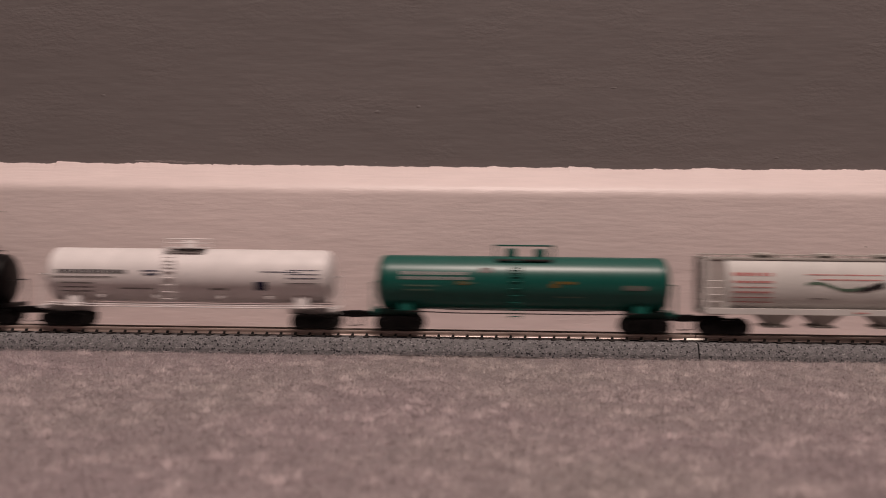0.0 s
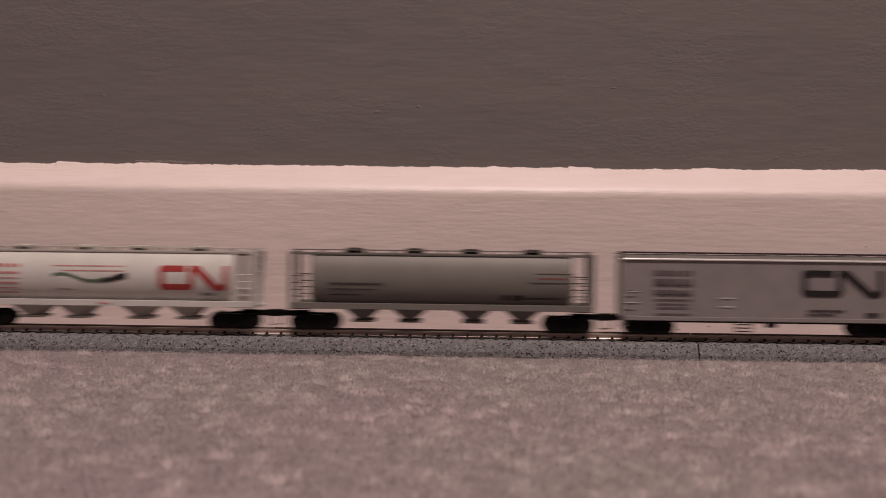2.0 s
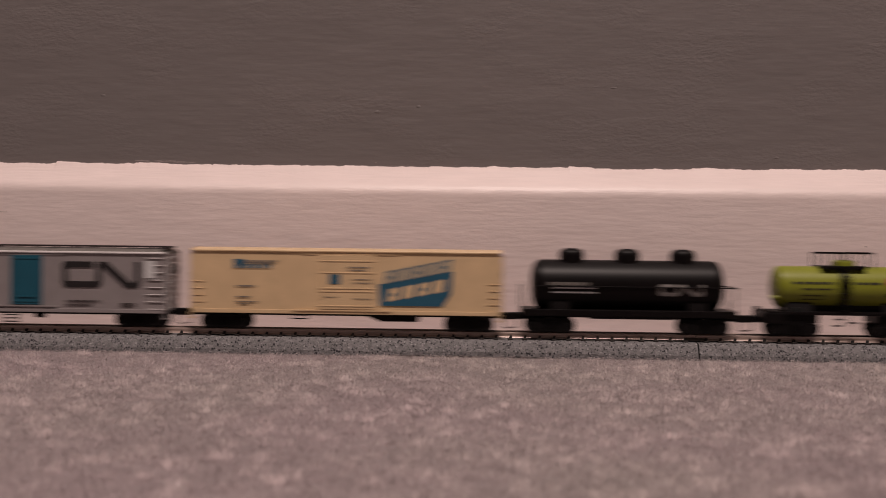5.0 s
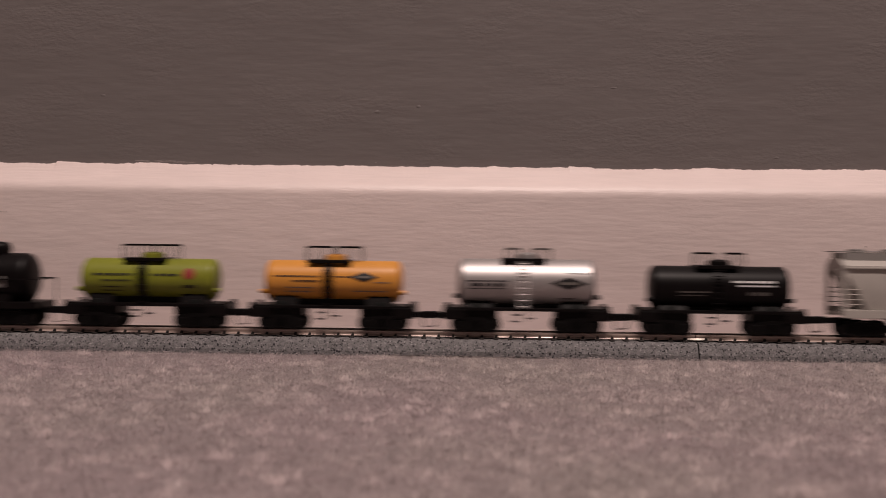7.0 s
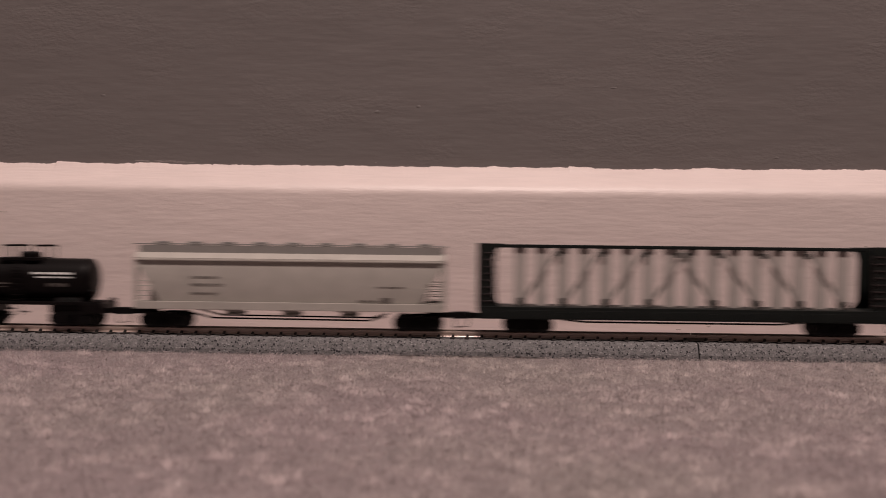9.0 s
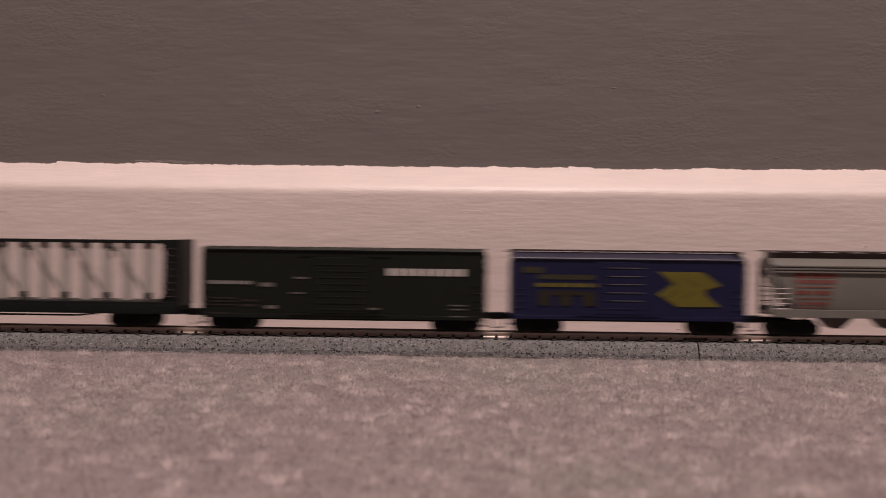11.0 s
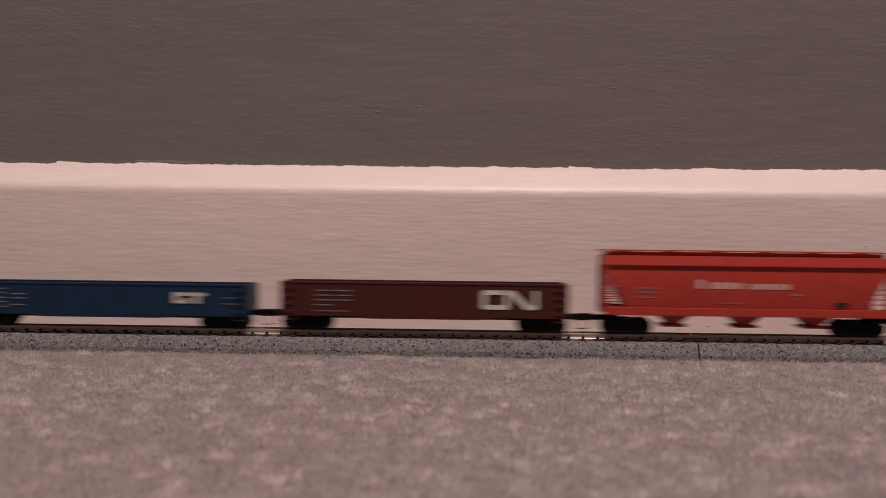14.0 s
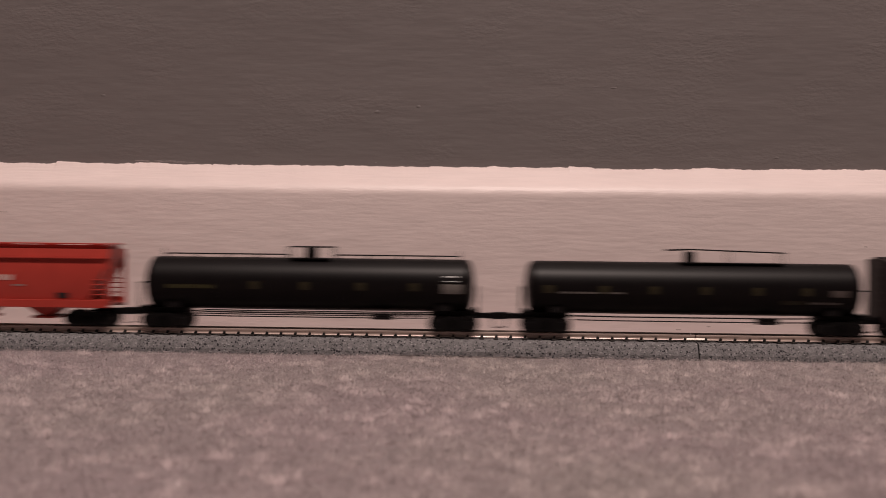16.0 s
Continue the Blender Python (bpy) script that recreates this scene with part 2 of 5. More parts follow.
def baseboard():
    """A moulded board: flat face, eased shoulder, sloping top with an uneven painted edge."""
    bm = bmesh.new()
    xs = list(np.arange(-3600, -300, 60.0)) + list(np.arange(-300, 300, 0.6)) + list(np.arange(300, 3601, 60.0))
    rows = []
    for x in xs:
        e = wobble(x, 2.0, (0.7, 90), (0.4, 23), (0.4, 4.5), (0.25, 1.6)) + 0.35 * max(0, noise.noise(Vector((x / 9, 7.7, 0)))) + 0.3 + 0.45 * min(1, max(0, -x / 190))
        slow = wobble(x, 2.0, (0.7, 90), (0.4, 23)) + 0.3 + 0.45 * min(1, max(0, -x / 190))
        for x0, x1, up in DRIPS:           # the paint line steps up at a drip and tails off
            if x0 <= x <= x1:
                e += up * (1 - (x - x0) / (x1 - x0)) ** 1.5
        s = wobble(x, 9.0, (0.35, 60), (0.15, 8))
        prof = [(FACE_Y, -12), (FACE_Y, 30), (FACE_Y + 0.02, 60.6 + s), (FACE_Y + 0.25, 62.3 + s), (FACE_Y + 0.9, 63.9 + s), (FACE_Y + 2.0, 65.3 + s), (FACE_Y + 3.6, 66.8 + s),
                (FACE_Y + 9.0, 71.6 + slow * 0.5), (FACE_Y + 10.9, 73.4 + 0.7 * slow + 0.3 * e), (WALL_Y - 0.35, 73.7 + e), (WALL_Y + 0.3, 73.8 + e), (WALL_Y + 0.3, -12)]
        rows.append([bm.verts.new((x, y, z)) for y, z in prof])
    for a, b in zip(rows, rows[1:]):
        for k in range(len(a)):
            j = (k + 1) % len(a)
            bm.faces.new((a[k], b[k], b[j], a[j]))
    bm.faces.new(rows[0][::-1])
    bm.faces.new(rows[-1])
    return structure("baseboard", bm, M_BASE, "off-white painted wooden baseboard with rounded top and brush marks", "baseboard", True)


board = baseboard()

# carpet: backing sheet over the whole room, pile built where the camera sees it
structure("floor", bm_box(-3600, 3600, -4000, FACE_Y + 2, -30, -2.0), M_CARPET, "mauve-grey cut-pile carpet covering the floor", "carpet")


def carpet_pile():
    """Twisted tufts of uneven height and tone, low ones shaded by colour, each a spray of tapered fibres."""
    rng = np.random.default_rng(5)
    step = 2.0
    gx, gy = np.meshgrid(np.arange(-205, 205, step), np.arange(-248, -12, step))
    c = np.stack([gx.ravel(), gy.ravel()], 1) + rng.uniform(-0.9, 0.9, (gx.size, 2))
    c = c[c[:, 1] < -13.6]
    per = 18
    k = len(c) * per
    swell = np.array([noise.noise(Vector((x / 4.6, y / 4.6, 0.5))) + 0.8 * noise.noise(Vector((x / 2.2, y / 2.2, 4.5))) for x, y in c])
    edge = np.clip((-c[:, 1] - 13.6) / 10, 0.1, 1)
    # tone follows height: shade between tufts is put into the colour, plus random variation
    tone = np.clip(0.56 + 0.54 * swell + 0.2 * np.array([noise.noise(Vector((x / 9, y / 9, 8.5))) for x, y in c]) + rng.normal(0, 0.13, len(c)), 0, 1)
    tall = np.repeat(2.2 + 1.15 * edge * swell + rng.normal(0, 0.2, len(c)) * edge, per)
    ang, spread = rng.uniform(0, 2 * np.pi, k), rng.uniform(0.02, 1.0, k) ** 0.6
    way = np.stack([np.cos(ang), np.sin(ang)], 1)
    root = np.repeat(c, per, 0) + way * (spread * 0.8)[:, None]
    drift = np.repeat(rng.normal(0, 0.6, (len(c), 2)), per, 0)
    tip = np.repeat(c, per, 0) + way * (spread * 3.2)[:, None] + drift + rng.normal(0, 0.5, (k, 2))
    tz = -3.4 + np.maximum(tall, 0.9) * (1.12 - 0.34 * spread) + rng.normal(0, 0.16, k)
    turn = rng.uniform(0, 2 * np.pi, k)
    verts = np.zeros((k, 4, 3))
    for j in range(3):
        t = turn + j * 2 * np.pi / 3
        verts[:, j, :2] = root + np.stack([np.cos(t), np.sin(t)], 1) * 0.34
        verts[:, j, 2] = -3.4
    verts[:, 3, :2], verts[:, 3, 2] = tip, tz
    tri = np.array([[0, 1, 3], [1, 2, 3], [2, 0, 3]])
    faces = (tri[None] + (np.arange(k) * 4)[:, None, None]).reshape(-1, 3)
    # loose wisps that lie across the tops of the tufts
    w = 64000
    pick = rng.integers(0, len(c), w)
    mid = np.concatenate([c[pick] + rng.normal(0, 1.0, (w, 2)), (-3.4 + np.maximum(tall[pick * per], 0.9) * 0.98 + rng.normal(0, 0.14, w))[:, None]], 1)
    turn = rng.uniform(0, 2 * np.pi, w)
    along = np.stack([np.cos(turn), np.sin(turn), rng.normal(0, 0.45, w)], 1) * rng.uniform(0.5, 1.3, w)[:, None]
    side = np.stack([-np.sin(turn), np.cos(turn), np.zeros(w)], 1) * 0.075
    wisp = np.stack([mid - along, mid + along, mid + side, mid - side, mid + np.array([0, 0, 0.11])], 1)
    wtri = np.array([[0, 2, 4], [0, 4, 3], [0, 3, 2], [1, 4, 2], [1, 3, 4], [1, 2, 3]])
    wfaces = (wtri[None] + k * 4 + (np.arange(w) * 5)[:, None, None]).reshape(-1, 3)
    faces = np.concatenate([faces, wfaces])
    verts = np.concatenate([verts.reshape(-1, 3), wisp.reshape(-1, 3)])
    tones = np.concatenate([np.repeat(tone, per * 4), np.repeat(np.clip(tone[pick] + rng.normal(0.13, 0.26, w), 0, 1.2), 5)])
    me = bpy.data.meshes.new("carpet_pile")
    me.vertices.add(len(verts))
    me.vertices.foreach_set("co", (verts.reshape(-1) * MM).astype(np.float32))
    me.loops.add(faces.size)
    me.loops.foreach_set("vertex_index", faces.reshape(-1).astype(np.int32))
    me.polygons.add(len(faces))
    me.polygons.foreach_set("loop_start", np.arange(0, faces.size, 3, dtype=np.int32))
    me.polygons.foreach_set("use_smooth", np.ones(len(faces), dtype=bool))
    me.update(calc_edges=True)
    me.attributes.new("yarn_shade_tone", "FLOAT", "POINT").data.foreach_set("value", tones.astype(np.float32))
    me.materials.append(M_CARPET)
    return tagged(new("carpet_pile", me), "mauve-grey twisted yarn tufts of the carpet", "carpet", kind="stuff")


carpet_pile()


# ---- track ----
SECTION = 279.0     # length of a track section, mm
JOINT_X = 82.1      # the joint in view
TIE_STEP = 5.425
TRACK = range(-11, 11)


def roadbed_mesh():
    """Moulded ballast strip with a rough shoulder and slopes, along x from 0 to SECTION."""
    bm = bmesh.new()
    prof = [(-12.7, -1.7), (-12.5, 0.1), (-11.6, 1.9), (-10.6, 3.4), (-9.8, 4.15), (-8.6, 4.4), (0, 4.4), (8.6, 4.4), (9.8, 4.15), (10.6, 3.4), (12.5, 0.1), (12.7, -1.7)]
    rows = []
    n = 320
    for i in range(n + 1):
        x = 0.25 + (SECTION - 0.5) * i / n
        row = []
        for j, (y, z) in enumerate(prof):
            dz = dy = 0
            if 0 < j < len(prof) - 1 and 0 < i < n:
                dz = 0.16 * noise.noise(Vector((x * 0.9, y * 0.9, z)))
                dy = 0.22 * noise.noise(Vector((x * 0.8, y, z + 9)))
            if j == 0:
                dz = 0.45 * noise.noise(Vector((x * 0.06, 4, 1))) + 0.2 * noise.noise(Vector((x * 0.5, 4, 1)))
            if j < 2 and 150 < x < 232:          # the moulding stands a little off the carpet here
                dz += (0.42 if j == 0 else 0.15) * math.sin(math.pi * (x - 150) / 82) ** 0.5 + 0.55 * noise.noise(Vector((x * 0.19, 8, j)))
            row.append(bm.verts.new((x, y + dy, z + dz)))
        rows.append(row)
    for a, b in zip(rows, rows[1:]):
        for k in range(len(a)):
            bm.faces.new((a[k], b[k], b[(k + 1) % len(a)], a[(k + 1) % len(a)]))
    bm.faces.new(rows[0])
    bm.faces.new(rows[-1])
    return bm


RAIL_PROFILE = [(-0.98, 5.0), (0.98, 5.0), (0.98, 5.20), (0.87, 5.36), (0.44, 5.52), (0.42, 6.15), (0.54, 6.3), (0.54, 6.90), (0.42, 7.0), (-0.42, 7.0), (-0.54, 6.90), (-0.54, 6.3), (-0.42, 6.15), (-0.44, 5.52), (-0.87, 5.36), (-0.98, 5.20)]


def rail_bm(y):
    return prism_x(bmesh.new(), [(y + a, b) for a, b in RAIL_PROFILE], 0.15, SECTION - 0.15)


def tie_bm():
    bm = bmesh.new()
    box(bm, -0.9, 0.9, -8.1, 8.1, 3.9, 5.0, bevel=0.15)
    for s in (-1, 1):          # moulded spike heads beside each rail
        for d in (-1.15, 1.15):
            y = s * GAUGE / 2 + d
            prism_y(bm, [(-0.55, 4.9), (0.4, 4.9), (0.75, 5.9), (-0.05, 6.0)], y - 0.4, y + 0.4)
    return bm


def track_section(index, shared):
    root = tagged(new("track_section"), "grey plastic ballast track section with dark ties and metal rails", "model track", group="track sections")
    root.location = ((JOINT_X + index * SECTION) * MM, 0, 0)
    for name, me in (("roadbed", shared["roadbed"]), ("rail", shared["rail_near"]), ("rail", shared["rail_far"])):
        ob = new(name, me)
        ob.parent = root
    for y in (-GAUGE / 2, GAUGE / 2):
        bm = bmesh.new()
        for d in (-1, 1):
            prism_x(bm, [(y + d * 1.35, 4.95), (y + d * 1.3, 5.2), (y + d * 0.82, 5.84), (y + d * 0.5, 5.84), (y + d * 0.5, 4.95)], -4.6, 4.6)
        part("rail_joiner", bm, M_JOINER, root, "bright metal rail joiner")
    count = int(SECTION / TIE_STEP)
    if -3 <= index <= 1:
        for k in range(count):
            ob = new("tie", shared["tie"])
            ob.parent = root
            ob.location = ((TIE_STEP * (k + 0.5) + 0.9) * MM, 0, 0)
    else:
        ob = new("tie_row", shared["tie_row"])
        ob.parent = root
        ob["kind"] = "stuff"


def lay_track():
    shared = {}
    for key, bm, m in (("roadbed", roadbed_mesh(), M_ROADBED), ("rail_near", rail_bm(-GAUGE / 2), M_RAIL), ("rail_far", rail_bm(GAUGE / 2), M_RAIL), ("tie", tie_bm(), M_TIE)):
        ob = part(key, bm, m)
        shared[key] = ob.data
        bpy.data.objects.remove(ob)
    bm = bmesh.new()
    for k in range(int(SECTION / TIE_STEP)):
        x = TIE_STEP * (k + 0.5) + 0.9
        box(bm, x - 0.95, x + 0.95, -8.1, 8.1, 3.9, 5.0)
    ob = part("tie_row", bm, M_TIE)
    shared["tie_row"] = ob.data
    bpy.data.objects.remove(ob)
    for i in TRACK:
        track_section(i, shared)


lay_track()


# small marks on wall and baseboard
def small_marks():
    rng = random.Random(11)
    wall_marks = [(-45.5, 98.5, 1.1, 0.7), (-27.0, 101.0, 0.8, 0.6), (132.5, 79.5, 0.9, 0.5), (-170.0, 105.0, 1.0, 0.4), (60.0, 110.0, 1.3, 0.4)]
    wall = bpy.data.objects["wall_north"]
    for x, z, a, b in wall_marks:
        bm = bmesh.new()
        bmesh.ops.create_icosphere(bm, subdivisions=2, radius=1.0, matrix=Matrix.Translation((x, WALL_Y, z)) @ Matrix.Diagonal((a * 1.3, 0.12, b, 1)))
        part("paint_lump", bm, M_WALL, wall, "", True)
    for k in range(9):
        x = rng.uniform(-64, -24) if k < 5 else rng.uniform(-190, 170)
        z = 74.6 + abs(rng.gauss(0, 0.5))
        bm = bmesh.new()
        bmesh.ops.create_icosphere(bm, subdivisions=1, radius=1.0, matrix=Matrix.Translation((x, WALL_Y, z)) @ Matrix.Diagonal((rng.uniform(0.3, 1.1), 0.06, rng.uniform(0.06, 0.12), 1)))
        part("paint_fleck", bm, P_SMEAR, board, "", True)
    for k in range(9):                    # thin pale smear above the edge
        x = -152 + 2.6 * k
        bm = bmesh.new()
        bmesh.ops.create_icosphere(bm, subdivisions=2, radius=1.0, matrix=Matrix.Translation((x, WALL_Y, 74.9 + rng.uniform(-0.2, 0.7))) @ Matrix.Diagonal((rng.uniform(1.5, 4.0), 0.05, rng.uniform(0.12, 0.32), 1)))
        part("paint_smear", bm, P_SMEAR, board, "", True)
    for x, z, w, h in ((-211.0, 51.6, 3.4, 0.16), (168.0, 40.5, 0.9, 0.22), (88.0, 3.5, 1.4, 0.25), (101.0, 5.0, 1.0, 0.3), (-182.0, 66.8, 1.2, 0.12)):
        bm = bmesh.new()
        bmesh.ops.create_icosphere(bm, subdivisions=2, radius=1.0, matrix=Matrix.Translation((x, FACE_Y + 0.05 + max(0, z - 62) * 0.75, z)) @ Matrix.Diagonal((w, 0.12, h, 1)))
        part("scuff", bm, P_SCUFF, board, "dark scuff mark", True)


P_SMEAR = mat("thin_smeared_paint", (0.27, 0.235, 0.228), 0.6, vary=0.35, scale=300, fine=1500)
P_SCUFF = mat("scuffed_paint", (0.40, 0.335, 0.31), 0.6, vary=0.2, scale=900)
small_marks()


# ---- the train: shared running gear ----
def paint(name, c, rough=0.42, metal=0.0, vary=0.10, spec=0.32):
    return mat(name, c, rough, metal, vary, scale=140, fine=2600, bump=0.00002, bump_scale=900, spec=spec)


P_WHITE = paint("white_paint", (0.745, 0.70, 0.69), 0.38)
P_GREEN = paint("green_paint", (0.0034, 0.079, 0.061), 0.36, spec=0.42)
P_CREAM = paint("cream_white_paint", (0.61, 0.585, 0.56), 0.42)
P_GREY = paint("grey_paint", (0.176, 0.161, 0.148), 0.5)
P_SILVER = paint("silver_paint", (0.272, 0.243, 0.243), 0.42, 0.1, 0.12)
P_BLOCK = paint("worn_brown_lettering", (0.105, 0.085, 0.088), 0.5)
P_TEAL = paint("teal_paint", (0.012, 0.082, 0.122), 0.45)
P_YELLOW = paint("buff_yellow_paint", (0.63, 0.455, 0.268), 0.48)
P_OLIVE = paint("olive_paint", (0.20, 0.215, 0.022), 0.40)
P_ORANGE = paint("orange_paint", (0.63, 0.275, 0.05), 0.40)
P_CHROME = paint("polished_silver_paint", (0.46, 0.428, 0.424), 0.47, 0.7)
P_BLACK = mat("black_paint", (0.0042, 0.0030, 0.0033), 0.44, 0.0, 0.25, scale=140, fine=2600, bump=0.00002, bump_scale=900, spec=0.15)
P_STONE = paint("stone_grey_paint", (0.43, 0.40, 0.37), 0.48)
P_HULL = mat("dark_grey_green_paint", (0.007, 0.009, 0.0085), 0.55, 0.0, 0.2, scale=180, fine=2600, spec=0.2)
P_POST = paint("pale_grey_paint", (0.25, 0.235, 0.225), 0.55)
P_BEAM = paint("light_grey_paint", (0.50, 0.46, 0.44), 0.55)
P_MIDGREY = paint("mid_grey_paint", (0.43, 0.385, 0.365), 0.55)
P_BRACE = paint("worn_brace_paint", (0.30, 0.27, 0.255), 0.55)
# white puts the bright eave highlight into the colour; ladder rungs share it
P_EAVE = paint("glossy_highlight_white", (0.62, 0.59, 0.585), 0.22, spec=0.6)
P_STRAP = paint("dull_grey_paint", (0.15, 0.135, 0.125), 0.55)
P_DKGREEN = mat("dark_green_paint", (0.0055, 0.0075, 0.0052), 0.55, 0.0, 0.2, scale=180, fine=2600, spec=0.25)
P_PLUM = mat("plum_paint", (0.016, 0.009, 0.010), 0.55, 0.0, 0.2, scale=180, fine=2600, spec=0.25)
P_NAVY = paint("navy_paint", (0.0085, 0.0098, 0.042), 0.42)
# the same navy lightened, so the lit roof slope is in the colour
P_NAVYROOF = paint("glossy_lit_navy_paint", (0.024, 0.022, 0.046), 0.48, spec=0.45)
P_CNGREY = paint("warm_grey_paint", (0.162, 0.153, 0.140), 0.45)
P_FADED = paint("faded_oxide_red_lettering", (0.19, 0.050, 0.042), 0.55)
P_BLUE = paint("deep_blue_paint", (0.0065, 0.026, 0.062), 0.45)
P_BROWN = paint("brown_paint", (0.060, 0.0125, 0.011), 0.5)
P_REDCAR = paint("red_paint", (0.40, 0.043, 0.031), 0.42)
P_PINKLET = paint("worn_pale_lettering", (0.56, 0.40, 0.37), 0.5)
P_WALK = paint("dark_walkway_paint", (0.036, 0.026, 0.026), 0.5)
P_BROWNGREY = paint("dark_brown_grey_paint", (0.078, 0.062, 0.057), 0.55)
P_BLUELET = paint("blue_lettering", (0.022, 0.095, 0.155), 0.5)
P_YELLET = paint("yellow_lettering", (0.125, 0.104, 0.016), 0.5)
P_OLDYEL = paint("old_yellow_lettering", (0.048, 0.043, 0.014), 0.5)
P_DIMYEL = paint("faded_yellow_marking", (0.024, 0.019, 0.006), 0.5)
P_REDPALE = paint("faded_red_lettering", (0.46, 0.15, 0.14), 0.5)
P_EMBLEM = paint("worn_red_lettering", (0.27, 0.035, 0.034), 0.5)
P_GOLD = paint("dull_gold_lettering", (0.15, 0.085, 0.014), 0.5)
P_BUFFGREY = paint("worn_buff_lettering", (0.40, 0.34, 0.25), 0.5)
P_GREENLET = paint("green_lettering", (0.10, 0.15, 0.11), 0.5)

CACHE = {}


def shared(key, bm, material, smooth=False):
    """A mesh built once; alike parts are objects of their own on it."""
    if key not in CACHE:
        ob = part(key, bm(), material, None, "", smooth)
        CACHE[key] = ob.data
        bpy.data.objects.remove(ob)
    return CACHE[key]


def child(name, me, parent, x=0, y=0, z=0, turn=0):
    ob = new(name, me)
    ob.parent = parent
    ob.matrix_basis = pose(x * MM, y * MM, z * MM, 0, 0, turn)
    return ob


def wheelset_bm():
    bm = bmesh.new()
    for s in (-1, 1):
        ring = []
        for y, r in ((3.3, 0.6), (3.3, 2.2), (3.45, 2.3), (3.4, 3.3), (3.8, 3.4), (3.95, 3.0), (5.3, 2.9), (5.3, 2.3), (5.1, 2.2), (5.1, 0.7), (5.4, 0.6), (5.4, 0.0)):
            ring.append([bm.verts.new((r * math.cos(2 * math.pi * k / 24), s * y, 2.9 + r * math.sin(2 * math.pi * k / 24))) for k in range(24)] if r > 0 else [bm.verts.new((0, s * y, 2.9))])
        for a, b in zip(ring, ring[1:]):
            for k in range(24):
                q = list(dict.fromkeys([a[k % len(a)], a[(k + 1) % 24], b[(k + 1) % len(b)], b[k % len(b)]]))
                bm.faces.new(q)
    rod(bm, (0, -6.6, 2.9), (0, 6.6, 2.9), 0.55, 8)
    return bm


def side_frame_bm():
    bm = bmesh.new()
    outer = [(-8.5, 4.5), (-8.4, 1.9), (-5.0, 1.5), (-3.9, 0.7), (3.9, 0.7), (5.0, 1.5), (8.4, 1.9), (8.5, 4.5), (5.2, 5.2), (2.8, 5.8), (-2.8, 5.8), (-5.2, 5.2)]
    prism_y(bm, outer, -0.6, 0.6)
    for s in (-1, 1):
        box(bm, s * 6.1 - 1.4, s * 6.1 + 1.4, -1.05, 0.6, 1.5, 4.2, bevel=0.25)       # journal boxes
        for d in (-0.7, 0.0, 0.7):
            rod(bm, (d * s, -0.85, 1.6), (d * s, -0.85, 4.6), 0.42, 8)                # springs
    box(bm, -2.2, 2.2, -1.0, 0.5, 0.85, 1.55, bevel=0.15)
    return bm


def bolster_bm():
    bm = bmesh.new()
    box(bm, -1.5, 1.5, -6.6, 6.6, 2.9, 4.7, bevel=0.2)
    lathe_z(bm, [(0, 4.6), (2.2, 4.6), (2.2, 5.4), (0, 5.4)], 0)
    return bm


def truck(parent, x):
    t = child("truck", shared("truck_bolster", bolster_bm, M_BLACK), parent, x)
    t["label"] = "black four-wheel truck"
    for s in (-1, 1):
        child("side_frame", shared("truck_side_frame", side_frame_bm, M_BLACK), t, 0, 7.0 * s, 0, 0 if s < 0 else 180)
        child("wheelset", shared("truck_wheelset", wheelset_bm, M_WHEEL, True), t, 6.1 * s)


def coupler_bm():
    bm = bmesh.new()
    box(bm, -6.5, 0.5, -1.6, 1.6, 5.0, 7.0, bevel=0.2)               # draft gear box
    box(bm, 0.0, 4.2, -1.0, 1.0, 4.9, 6.9, bevel=0.2)               # shank
    box(bm, 3.4, 7.0, -1.8, 0.6, 4.6, 7.3, bevel=0.4)                # head
    box(bm, 5.4, 7.8, 0.3, 1.7, 4.7, 7.2, bevel=0.4)                 # knuckle
    return bm


def trip_pin_bm():
    """The bent steel pin that hangs under a coupler head."""
    return path_rod(bmesh.new(), [(4.5, -0.3, 5.0), (4.6, -0.3, 2.4), (4.9, -0.6, 1.7), (5.8, -1.3, 1.4), (7.0, -2.0, 1.5)], 0.24)


HALF = {}


def running_gear(car, half, truck_x, gap=5.0):
    """Two trucks; half is where the car body ends, for the couplers."""
    for s in (-1, 1):
        truck(car, (truck_x + 1.1) * s)
    HALF[car.name] = half


def car_root(name, label, category):
    return tagged(new(name), label, category, group="cars of the freight train")


def ladder_bm(x0, x1, z0, z1, rungs, y, along="x", r=0.22, stiles=True):
    bm = bmesh.new()
    zs = [z0 + (z1 - z0) * k / (rungs - 1) for k in range(rungs)]
    pt = (lambda u, z: (u, y, z)) if along == "x" else (lambda u, z: (y, u, z))
    for z in zs:
        rod(bm, pt(x0, z), pt(x1, z), r)
    if stiles:
        for u in (x0, x1):
            rod(bm, pt(u, z0 - 0.8), pt(u, z1 + 0.8), r)
    return bm


def grab_irons(car, x0, x1, z0, z1, count, y, r, material):
    """Single rungs fixed to a side."""
    for k in range(count):
        z = z0 + (z1 - z0) * k / (count - 1)
        part("grab_iron", rod(bmesh.new(), (x0, y, z), (x1, y, z), r), material, car)


def settle(bm, y):
    """Moves a shape drawn at y = 0 onto a flat side at y, or onto a curved side given as y(z)."""
    if callable(y):
        zs = [v.co.z for v in bm.verts]
        for z in np.arange(min(zs) + 0.7, max(zs) - 0.1, 0.8):
            bmesh.ops.bisect_plane(bm, geom=bm.verts[:] + bm.edges[:] + bm.faces[:], plane_co=(0, 0, z), plane_no=(0, 0, 1))
    for v in bm.verts:
        v.co.y += y(v.co.z) if callable(y) else y
    return bm


